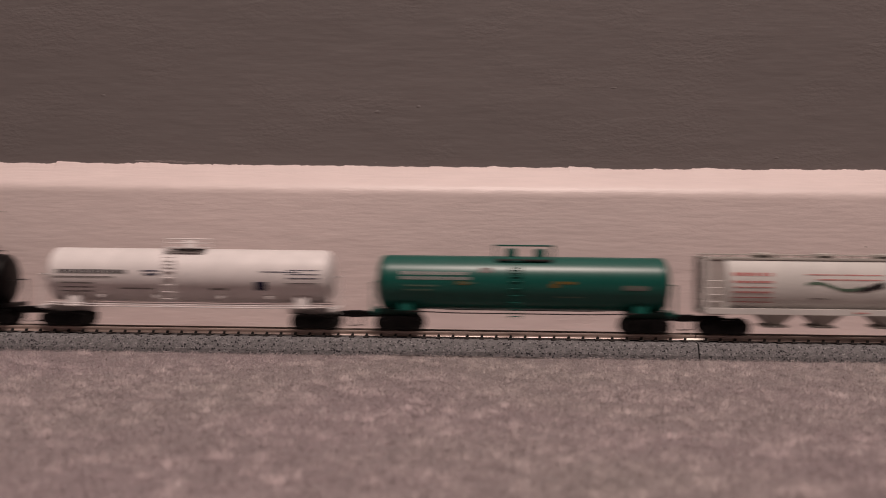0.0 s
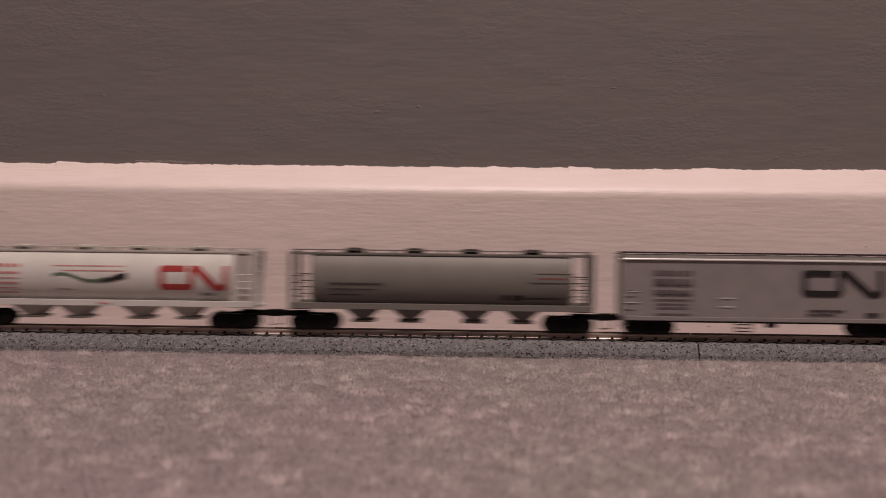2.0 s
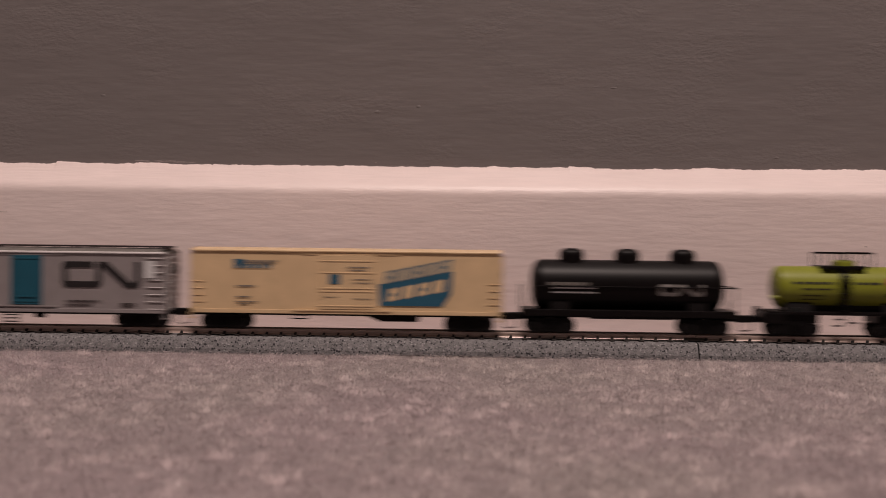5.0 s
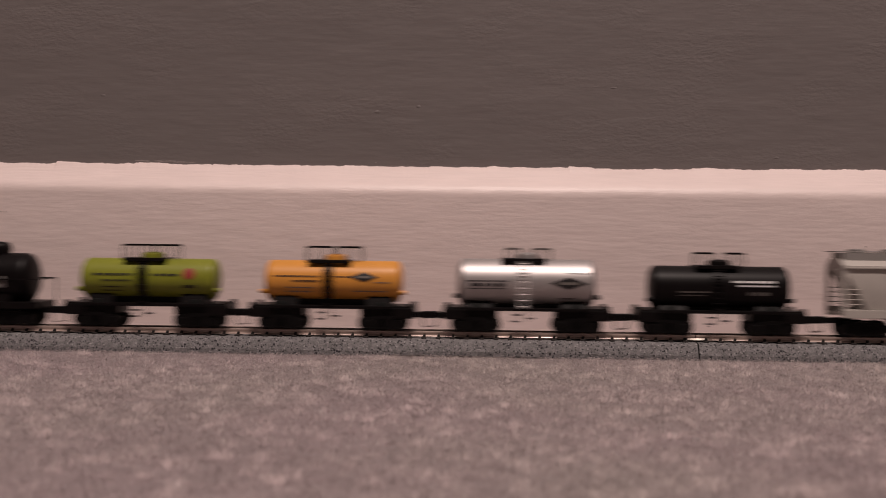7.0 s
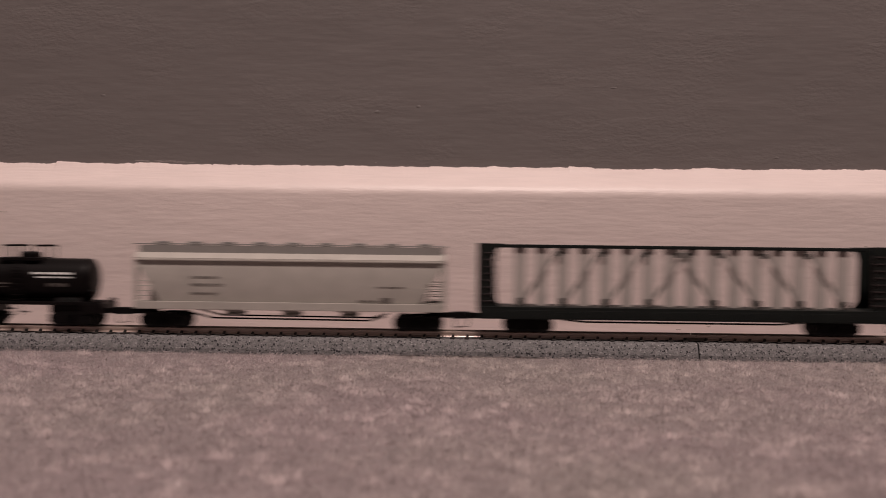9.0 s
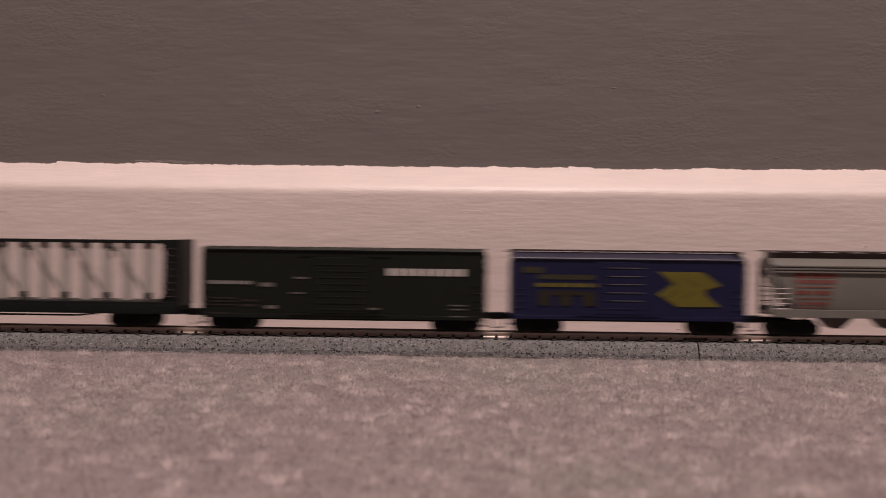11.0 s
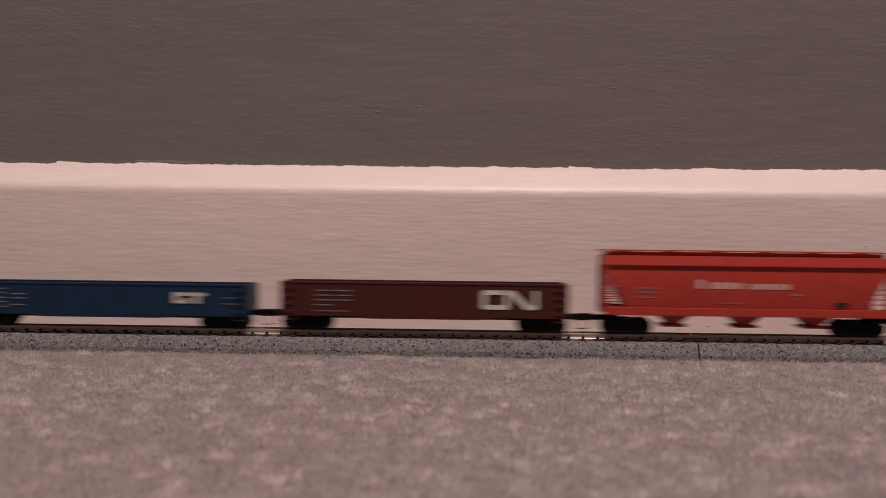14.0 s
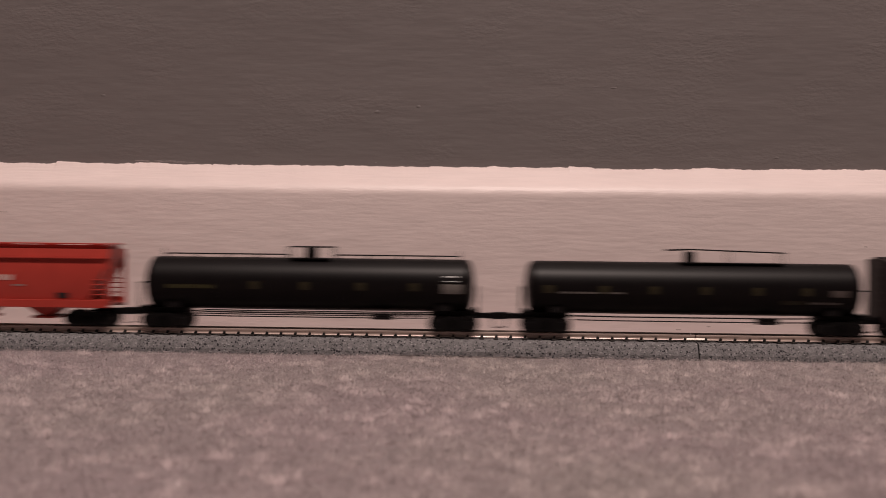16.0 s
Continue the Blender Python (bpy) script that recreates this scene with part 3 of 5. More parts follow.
def tank_side(r, zc):
    return lambda z: -math.sqrt(max(r * r - (z - zc) ** 2, 1.0)) - 0.03


SCRIBE = random.Random(4)


def bars(parent, material, y, rows, name="lettering", label="", t=0.1, blocks=False):
    """Unreadable writing: rows of (x0, x1, z0, z1). Large lettering is a bar a letter, small lines are word-long bars in one part."""
    for x0, x1, z0, z1 in rows:
        hgt = z1 - z0
        if blocks:
            n = max(1, int((x1 - x0) / (hgt * 1.15)))
            w = (x1 - x0) / n
            runs = [[(x0 + k * w, x0 + (k + 0.74) * w)] for k in range(n)]
        elif name == "lettering" and x1 - x0 > 3.5 * hgt:
            run, x = [], x0
            while x < x1 - 0.3 * hgt:
                e = min(x1, x + hgt * SCRIBE.uniform(1.0, 3.2))
                run.append((x, e))
                x = e + hgt * SCRIBE.uniform(0.35, 0.8)
            runs = [run]
        else:
            runs = [[(x0, x1)]]
        for run in runs:
            bm = bmesh.new()
            for p, q in run:
                slab_y(bm, rect(p, q, z0, z1), 0.0, t)
            settle(bm, y)
            ob = part(name, bm, material, parent, label)
            if len(run) > 1:
                ob["kind"] = "stuff"


def emblem(parent, material, y, x0, x1, xs, xe, z0, z1, w, label, t=0.1):
    """A ribbon emblem: a rounded ring from x0 to x1, open at one corner, then a zigzag band from xs to xe."""
    bm = bmesh.new()

    def rounded(a, b, c, d, r, k=5):
        pts = []
        for cx, cz, st in ((b - r, d - r, 0), (a + r, d - r, 90), (a + r, c + r, 180), (b - r, c + r, 270)):
            for i in range(k):
                g = radians(st + 90 * i / (k - 1))
                pts.append((cx + r * math.cos(g), cz + r * math.sin(g)))
        return pts
    out, inn = rounded(x0, x1, z0, z1, w * 0.8), rounded(x0 + w, x1 - w, z0 + w, z1 - w, w * 0.3)
    # the band opens at the top corner, runs round and rises again as a thinner upright
    out, inn = [(x1 - w * 1.35, z1)] + out[5:], [(x1 - w * 1.35, z1 - w)] + inn[5:]
    out.append((x1, z1 - w * 0.4))
    inn.append((x1 - w * 0.8, z1 - w * 0.4))
    for yy in (-t, t):
        a = [bm.verts.new((p, yy, q)) for p, q in out]
        b = [bm.verts.new((p, yy, q)) for p, q in inn]
        for i in range(len(a) - 1):
            bm.faces.new((a[i], a[i + 1], b[i + 1], b[i]))
        if yy < 0:
            front = (a, b)
        else:
            for f0, f1 in ((front[0], a), (front[1], b)):
                for i in range(len(f0) - 1):
                    bm.faces.new((f0[i], f0[i + 1], f1[i + 1], f1[i]))
            for i in (0, -1):
                bm.faces.new((front[0][i], front[1][i], b[i], a[i]))
    slab_y(bm, [(x1 - w * 0.8, z1), (x1 + w * 0.9, z1), (xe - w * 0.7, z0), (xe - w * 2.5, z0)], -0.01, t)
    slab_y(bm, rect(xe - w * 0.85, xe, z0 + w * 0.3, z1), 0.0, t)
    slab_y(bm, [(xe - w * 2.3, z0), (xe - w * 0.5, z0), (xe, z0 + w * 0.5), (xe - w, z0 + w * 1.2)], -0.02, t)
    settle(bm, y)
    return part("emblem", bm, material, parent, label)


def brake_gear(car, x, z, material):
    bm = bmesh.new()
    for u in (x - 3.4, x + 2.2):
        rod(bm, (u, -5.5, z - 0.6), (u, -5.5, z + 3.6), 0.22)
    for k in range(3):
        box(bm, x - 3.8, x + 2.6, -6.0, -5.0, z - 0.6 + k * 1.3, z - 0.2 + k * 1.3)
    part("brake_rigging", bm, material, car)
    bm = bmesh.new()
    lathe_x(bm, [(x + 8, 0), (x + 8, 0.8), (x + 12, 0.8), (x + 12, 0)], z + 1.9, 12, -4)
    part("brake_cylinder", bm, M_BLACK, car)


# ---- boxcars ----
def boxcar(name, label, body, L, top, bottom, roof=None, trim=None, walk_on=True, ladder=None, truck_x=None, gap=5.0, door=None, door_mat=None, door_ribs=(), rise=1.6):
    car = car_root(name, label, "boxcar")
    h = L / 2
    roof, trim, ladder = roof or body, trim or body, ladder or body
    eave = top - rise if walk_on else top - 0.6
    peak = max(1.0, rise - 0.9)
    bm = bmesh.new()
    box(bm, -h, h, -9.5, 9.5, bottom + 0.8, eave - 0.2, bevel=0.25)
    box(bm, -h + 0.3, h - 0.3, -9.75, 9.75, bottom, bottom + 1.5, bevel=0.15)
    part("body", bm, body, car)
    for s in (-1, 1):
        bm = bmesh.new()
        box(bm, s * h - 0.15, s * h + 0.2, -9.2, 9.2, bottom + 0.9, eave - 0.3)
        wall = part("end_wall", bm, body, car)
        for j in range(9):
            z = bottom + 3 + (eave - bottom - 5) * j / 8
            part("end_rib", bm_box(s * h - 0.1, s * h + 0.42, -8.2, 8.2, z - 0.5, z + 0.5, bevel=0.2), body, wall)
    bm = bmesh.new()
    prism_x(bm, [(-9.75, eave - 0.25), (-9.75, eave + 0.25), (0, eave + peak), (9.75, eave + 0.25), (9.75, eave - 0.25)], -h - 0.2, h + 0.2)
    n = 14
    for i in range(n + 1):
        x = -h + 0.3 + (L - 0.6) * i / n
        prism_x(bm, [(-9.7, eave + 0.2), (-9.7, eave + 0.45), (0, eave + peak + 0.2), (9.7, eave + 0.45), (9.7, eave + 0.2)], x - 0.2, x + 0.2)
    part("roof", bm, roof, car)
    for y in (-9.85, 9.85):
        bm = bmesh.new()
        s = 1 if y > 0 else -1
        prism_x(bm, [(s * 9.5, eave - 0.35), (s * 10.0, eave - 0.35), (s * 10.0, eave + 0.02), (s * 9.84, eave + 0.24), (s * 9.5, eave + 0.34)], -h - 0.15, h + 0.15)
        part("eave_strip", bm, trim, car, "glossy strip along the eaves")
    if walk_on:
        bm = bmesh.new()
        box(bm, -h - 0.6, h + 0.6, -1.9, 1.9, top - 0.65, top, bevel=0.08)
        for i in range(n + 1):
            x = -h + 0.5 + (L - 1) * i / n
            box(bm, x - 0.25, x + 0.25, -1.6, 1.6, eave + 0.9, top - 0.3)
        for s in (-1, 1):
            box(bm, s * h - 2.6, s * h + 0.2, -8.0, -1.8, top - 0.9, top - 0.6)
        part("roof_walk", bm, P_WALK, car, "dark roof walk on brackets")
    for s in (-1, 1):
        for y in (-9.74, 9.74):
            x1 = s * (h - 0.6)
            x0 = s * (h - (6.8 if (s > 0) == (y < 0) and ladder is P_EAVE else 4.5))
            m = (8 if (s > 0) == (y < 0) and ladder is P_EAVE else 5)
            zt = eave - 2.0 if m == 8 else (bottom + eave) / 2
            bright = ladder is P_EAVE and m == 8
            grab_irons(car, x0, x1, bottom + 1.6, zt, m, y if bright else y * 0.988, 0.17 if bright else 0.13, ladder if bright else body)
        part("end_ladder", ladder_bm(-8.8, -4.2, bottom + 2, eave - 2, 7, s * (h + 0.7), "y", 0.2), ladder, car)
        bm = bmesh.new()
        box(bm, s * h - 1.0, s * h + 0.8, -9.6, -6.5, bottom - 2.2, bottom - 1.8)
        rod(bm, (s * h - 0.6, -9.3, bottom - 2), (s * h - 0.6, -9.3, bottom + 0.5), 0.22)
        rod(bm, (s * h + 0.4, -9.3, bottom - 2), (s * h + 0.4, -9.3, bottom + 0.5), 0.22)
        part("stirrup_step", bm, body, car)
    bm = bmesh.new()
    lathe_x(bm, [(h + 0.6, 0), (h + 0.6, 1.9), (h + 1.0, 1.9), (h + 1.0, 0)], top - 9, 16, 3.5)
    rod(bm, (h, 3.5, top - 9), (h + 1.0, 3.5, top - 9), 0.3)
    part("brake_wheel", bm, M_BLACK, car)
    bm = bmesh.new()
    box(bm, -h + 1, h - 1, -1.6, 1.6, bottom - 1.2, bottom + 0.4)
    part("centre_sill", bm, M_BLACK, car)
    if door:
        x0, x1, z0, z1 = door
        bm = bmesh.new()
        box(bm, x0, x1, -10.0, -9.3, z0, z1, bevel=0.15)
        d = part("door", bm, door_mat or body, car, "sliding side door")
        for z in door_ribs:
            part("door_rib", bm_box(x0 + 0.6, x1 - 0.6, -10.16, -9.9, z - 0.22, z + 0.22, bevel=0.1), door_mat or body, d)
        bm = bmesh.new()
        box(bm, x0 + 0.8, x0 + 1.3, -10.25, -9.9, z0 + 4, z1 - 5)
        part("door_bar", bm, door_mat or body, d)
        part("door_track", bm_box(x0 - 9, x1 + 6, -10.05, -9.5, z0 - 0.75, z0 - 0.25), body, car)
        part("door_track", bm_box(x0 - 6, x1 + 9, -9.72, -9.4, z1 + 0.15, z1 + 0.5), body, car)
    running_gear(car, h, truck_x or h - 12.5, gap)
    return car


def silver_boxcar(L, with_door):
    label = "silver-grey boxcar with teal sliding door and dark emblem" if with_door else "plain silver-grey boxcar with dark emblem and bright eaves"
    car = boxcar("boxcar", label, P_SILVER, L, 31.0, 5.6, P_STRAP, P_EAVE, True, P_EAVE, L / 2 - 12.0, 5.0,
                 (-5.9, 5.8, 8.4, 27.0) if with_door else None, P_TEAL, (9.6, 25.8) if with_door else (), rise=2.6)
    if with_door:                       # locking bars and latch of the plug door
        door = [k for k in car.children if k.name.startswith("door") and "track" not in k.name][0]
        for x in (-3.6, 3.6):
            part("locking_bar", rod(bmesh.new(), (x, -10.15, 9.2), (x, -10.15, 26.4), 0.22), P_TEAL, door)
        part("door_latch", bm_box(-3.9, 3.9, -10.3, -10.0, 11.2, 11.7, bevel=0.1), P_TEAL, door)
    for k in range(1, 12):
        x = -L / 2 + L * k / 12
        if not (with_door and abs(x) < 6.5):
            part("panel_seam", bm_box(x - 0.16, x + 0.16, -9.6, -9.42, 7.3, 27.6), P_SILVER, car)
    y = -9.66
    o = 0.6 if with_door else -0.4
    emblem(car, M_DARK, y, 12.9 + o, 28.0 + o, 28.0 + o, 42.6 + o, 15.2, 24.9, 2.25, "near-black ribbon emblem")
    bars(car, P_BLOCK, y, [(-41.6, -27.4, 22.6, 24.2), (-41.6, -27.4, 19.6, 21.0), (-41.6, -27.4, 16.2, 16.9)])
    bars(car, M_DARK, y, [(-41.6, -27.4, 18.5, 18.95), (-41.6, -27.4, 15.0, 15.5)])
    bars(car, P_BLOCK, y, [(-41.6, -27.4, 13.2, 13.6), (-40.4, -29, 11.6, 12.0), (-40.4, -29, 10.2, 10.6), (-41.0, -28.0, 7.9, 8.3)])
    bars(car, P_WALK, y, [(15, 28, 9.6, 10.3), (15, 25, 8.2, 8.8), (36, 41.5, 8.0, 9.4)])
    bars(car, M_PALE, y, [(-17, -12, 14.0, 14.4), (-17, -12, 10.8, 11.2), (-52, -47, 16.2, 16.5), (-52, -47, 12.0, 12.3)])
    bm = bmesh.new()
    slab_y(bm, rect(45.2, 48.6, 18.9, 25.4), -9.85, 0.12)
    part("notice_plate", bm, M_PALE, car, "white rectangular notice plate")
    brake_gear(car, -7.0, 2.0, P_STRAP)
    return car


def yellow_boxcar():
    L = 116.0
    car = boxcar("boxcar", "buff-yellow boxcar with blue slanted banner and ribbed doors", P_YELLOW, L, 30.5, 6.3, P_YELLOW, P_YELLOW, False, P_YELLOW, 45.2, 5.0,
                 (-10.4, 11.4, 8.2, 28.4), P_YELLOW, (9.4, 14.8, 16.0, 21.8, 26.2))
    y = -9.66
    b = bmesh.new()
    slab_y(b, [(12.4, 17.6), (40.2, 22.8), (39.6, 14.5), (36.4, 9.7), (13.0, 9.7)], y)
    part("banner", b, P_BLUELET, car, "slanted blue banner with buff lettering blocks")
    for row, (n, x0, w, z0, hgt, lean) in enumerate(((5, 14.2, 5.1, 17.4, 5.0, 0.20), (4, 15.2, 5.6, 10.7, 5.6, 0.19))):
        for i in range(n):              # slanted outlined blocks, buff faces over blue edges
            x, z = x0 + i * w, z0 + i * w * lean
            for d, m in ((0.0, P_BLUELET), (0.45, P_YELLOW if row else P_BUFFGREY)):
                if row and not d:
                    continue
                b = bmesh.new()
                u, v = x + w * 0.90 - d, (w * 0.90) * lean
                slab_y(b, [(x + d, z + d), (u, z + v + d), (u + 0.9, z + v + hgt - d), (x + d + 0.9, z + hgt - d)], y - 0.03 - d * 0.06)
                face = part("banner_letter", b, m, car)
                if d and i % 2 == 0:    # the open middle of a block
                    b = bmesh.new()
                    slab_y(b, [(x + w * 0.36, z + hgt * 0.42), (x + w * 0.6, z + hgt * 0.48), (x + w * 0.64, z + hgt * 0.70), (x + w * 0.4, z + hgt * 0.64)], y - 0.12)
                    part("letter_gap", b, P_BLUELET, face)
    bars(car, P_BLUELET, y, [(-42.0, -28, 23.2, 24.6), (-42.0, -38, 24.7, 26.6)])
    bars(car, P_STRAP, y, [(-38, -25.5, 25.6, 26.2), (-37, -27, 24.9, 25.4), (-41, -34, 16.2, 16.8), (-41, -36, 12.2, 12.7), (-41, -33, 10.4, 10.8), (-40, -36, 9.6, 9.9)])
    bars(car, P_STRAP, -10.05, [(1, 9, 23.6, 24.2), (1.5, 8, 22.6, 23.1), (3, 10, 19.2, 19.6), (3, 10, 17.9, 18.3), (3, 10, 12.0, 12.3), (-8, -3, 12.6, 12.9)])
    b = bmesh.new()
    slab_y(b, rect(-6.0, -1.9, 17.6, 21.2), -10.02)
    part("door_badge", b, P_BLUELET, car, "small square blue badge")
    b = bmesh.new()
    prism_y(b, [(5.5, 6.4), (28, 6.4), (27.2, 3.6), (13, 3.6)], -7, -2)
    part("underfloor_tank", b, M_BLACK, car)
    brake_gear(car, -17, 4.6, M_BLACK)
    return car


def green_boxcar():
    car = boxcar("boxcar", "very dark green boxcar with white lettering blocks", P_DKGREEN, 106.0, 30.9, 4.6, P_DKGREEN, P_DKGREEN, False, P_DKGREEN, 41.2, 5.0,
                 (-11.0, 9.5, 6.6, 27.6), P_DKGREEN, [8 + 2.4 * k for k in range(8)])
    y = -9.66
    bars(car, P_BEAM, y, [(16.6, 46.6, 21.0, 23.7)], "lettering", "white block lettering", 0.1, True)
    bars(car, P_POST, y, [(-51, -34, 17.1, 18.4)], blocks=True)
    bars(car, P_STRAP, y, [(-31, -26.4, 16.3, 17.8), (-18, -13, 19.4, 20.1), (-19.6, -14.6, 13.8, 14.3), (-29, -25, 8.1, 9.3)])
    bars(car, P_WALK, y, [(-50, -40.5, 11.6, 12.1), (-50, -40.5, 10.4, 10.9), (-50, -40.5, 9.2, 9.6), (-38, -32.4, 10.6, 11.4), (-38, -32.4, 8.8, 9.6), (-49.5, -43, 6.0, 6.5)])
    bars(car, P_STRAP, y, [(40, 46, 9.9, 10.4), (40, 46, 8.4, 8.9), (40.4, 46, 5.8, 6.2)])
    bars(car, P_STRAP, -10.06, [(9.9, 13.4, 8.2, 8.9)])
    return car


def navy_boxcar():
    car = boxcar("boxcar", "navy blue boxcar with yellow zigzag arrow emblem", P_NAVY, 86.0, 31.4, 5.5, P_NAVYROOF, P_NAVYROOF, True, P_NAVY, 31.8, 5.0,
                 (-10.8, 6.0, 7.6, 27.0), P_NAVY, [9.7 + 3.0 * k for k in range(6)], rise=3.2)
    y = -9.68
    b = bmesh.new()
    slab_y(b, [(11.5, 23.7), (27.3, 23.7), (34.2, 18.8), (28.5, 17.1), (16.5, 17.1), (16.5, 19.2)], y)
    slab_y(b, [(16.5, 19.2), (28.5, 17.1), (28.5, 15.3), (33.8, 10.9), (18.5, 10.7), (10.8, 15.3)], y - 0.01)
    mark = part("emblem", b, P_YELLET, car, "yellow zigzag arrow emblem")
    for x, z in ((14.0, 21.6), (13.6, 13.8), (20.5, 21.6), (20.0, 13.8)):
        b = bmesh.new()
        slab_y(b, [(x, z), (x + 0.7, z), (x + 5.2, 17.5 + (z - 17.5) * 0.2), (x + 4.5, 17.5 + (z - 17.5) * 0.2)], y - 0.08, 0.06)
        part("emblem_line", b, P_OLDYEL, mark)
    bars(car, P_OLDYEL, y, [(-39, -31, 22.7, 25.0), (-33, -12, 20.4, 22.2)], blocks=True)
    bars(car, P_YELLET, y, [(-34, -11.4, 17.6, 19.0)])
    bars(car, P_DIMYEL, y, [(-33, -12, 14.6, 16.2), (-33, -29, 10.6, 14.6), (-25, -21, 10.6, 14.6), (-16.4, -12, 10.6, 14.6)])
    # highlights of the door ribs, painted as thin pale bars
    bars(car, P_STRAP, -10.18, [(-6.6, 5.6, 24.8, 25.0), (-6.6, 5.6, 21.7, 21.9), (-6.6, 5.6, 18.7, 18.9), (-6.6, 5.6, 15.6, 15.8), (-6.6, 5.4, 12.6, 12.8)], "rib_highlight", "pale painted highlight along a door rib", 0.06)
    return car


def plum_boxcar():
    return boxcar("boxcar", "dark plum-brown boxcar at the end of the train", P_PLUM, 104.0, 30.0, 5.5, P_PLUM, P_PLUM, True, P_PLUM, 40.0, 5.0)


# ---- tank cars ----
def tank_shell(bm, h, r, zc, dome=3.2):
    prof = [(-h, 0)]
    for k in range(1, 7):
        a = math.pi / 2 * k / 6
        prof.append((-h + dome * (1 - math.cos(a)), r * math.sin(a) ** 0.75))
    prof.append((-h + dome + 0.4, r))
    prof += [(-x, q) for x, q in reversed(prof)]
    return lathe_x(bm, prof, zc, 48)


def top_rails(car, material, x0, x1, z0, z1, half_y, r=0.24, mid=True):
    """A platform's railing: a bent rail on each side, with a mid rail and post where it has them."""
    for y in (-half_y, half_y):
        bm = path_rod(bmesh.new(), [(x0, y, z0), (x0, y, z1), (x1, y, z1), (x1, y, z0)], r)
        rail = part("platform_railing", bm, material, car)
        if mid:
            part("mid_rail", rod(bmesh.new(), (x0, y, (z0 + z1) / 2), (x1, y, (z0 + z1) / 2), r * 0.8), material, rail)
            part("rail_post", rod(bmesh.new(), ((x0 + x1) / 2, y, z0), ((x0 + x1) / 2, y, z1), r), material, rail)


def long_tank(label, shell, L, r, zc, frame, truck_x, gap=5.0, rail_mat=None):
    car = car_root("tank_car", label, "tank car")
    h = L / 2
    part("tank", tank_shell(bmesh.new(), h, r, zc), shell, car, "", True)
    for x in (-h * 0.55, -h * 0.2, h * 0.2, h * 0.55):
        part("weld_seam", lathe_x(bmesh.new(), [(x - 0.25, r), (x - 0.25, r + 0.1), (x + 0.25, r + 0.1), (x + 0.25, r)], zc, 48), shell, car, "", True)
    for s in (-1, 1):
        bm = bmesh.new()
        box(bm, s * (h - 17), s * (h + 1.8), -2.2, 2.2, 5.6, 8.2, bevel=0.2)
        box(bm, s * (h - 1.0), s * (h + 1.6), -8.8, 8.8, 7.0, 8.4, bevel=0.2)
        prism_x(bm, [(-8.2, 8.0), (8.2, 8.0), (7.4, zc - r * 0.55), (-7.4, zc - r * 0.55)], s * (h - 14.0), s * (h - 9.0))
        part("end_frame", bm, frame, car)
        bm = bmesh.new()
        path_rod(bm, [(s * (h + 1.2), -8.6, 8.0), (s * (h + 1.2), -8.6, zc), (s * (h + 1.2), 8.6, zc), (s * (h + 1.2), 8.6, 8.0)], 0.22)
        rod(bm, (s * (h + 1.4), -5, 8), (s * (h + 1.4), -5, zc), 0.2)
        part("end_railing", bm, rail_mat or frame, car)
    running_gear(car, h + 1.6, truck_x, gap - 1.0)
    return car


def side_wire(car, material, h, zs, y=-9.6, sag=0.5):
    for z in zs:
        bm = bmesh.new()
        for yy in (y, -y):
            path_rod(bm, [(-h, yy, z + sag), (-h * 0.6, yy, z), (h * 0.6, yy, z), (h, yy, z + sag)], 0.22)
        part("side_rail", bm, material, car)


def white_tank():
    car = long_tank("white tank car with dark lettering lines and white platform", P_WHITE, 109.5, 10.1, 19.9, P_WHITE, 46.8)
    bm = bmesh.new()
    box(bm, -9.5, 5.8, -6.5, 6.5, 30.2, 30.7, bevel=0.1)
    part("platform", bm, P_WHITE, car)
    top_rails(car, P_WHITE, -8.8, 5.0, 30.6, 33.8, 6.2, 0.2)
    part("hatch", lathe_z(bmesh.new(), [(0, 33.2), (1.8, 33.2), (2.2, 32.6), (2.2, 29.5), (0, 29.5)], -1.5), P_WHITE, car, "", True)
    part("ladder", ladder_bm(-8.6, -4.6, 8.6, 29.5, 9, -10.35, r=0.2), P_WHITE, car)
    # grey strip stands in for the platform's shadow on the tank
    bm = bmesh.new()
    slab_y(bm, rect(-9.0, 5.0, 28.5, 29.0), -6.2, 0.3)
    part("platform_shade_strip", bm, P_POST, car, "grey strip painted as the shade under the platform")
    y = tank_side(10.1, 19.9)
    bars(car, M_DARK, y, [(-49.4, -22.6, 20.5, 22.0)], t=0.07, blocks=True)
    bars(car, P_STRAP, y, [(-51, -28, 18.9, 19.5)], t=0.07)
    bars(car, P_NAVY, y, [(-17, -10, 21.4, 22.0), (-16, -10.5, 20.0, 20.8), (28, 42.5, 21.6, 22.0), (38, 50, 22.4, 22.7), (38, 50, 20.9, 21.2), (38, 50, 19.4, 19.7)], t=0.07)
    bars(car, P_STRAP, y, [(-48, -36, 16.6, 17.2), (-48, -36, 15.0, 15.5), (-48, -36, 13.4, 13.9), (-25, -13, 14.6, 15.2), (9, 15, 14.6, 15.4), (38, 50, 17.4, 17.8)], t=0.07)
    bm = bmesh.new()
    settle(slab_y(bm, rect(25.8, 30.4, 14.8, 18.0), 0.0, 0.07), y)
    part("placard", bm, P_NAVY, car, "small dark placard")
    for x in (-33.0, -12.0, 12.5, 31.0):
        part("tank_lug", bm_box(x - 0.8, x + 0.8, -8.2, -6.6, 11.4, 12.6, bevel=0.2), P_WHITE, car)
    side_wire(car, P_WHITE, 53, (9.0, 8.2))
    return car


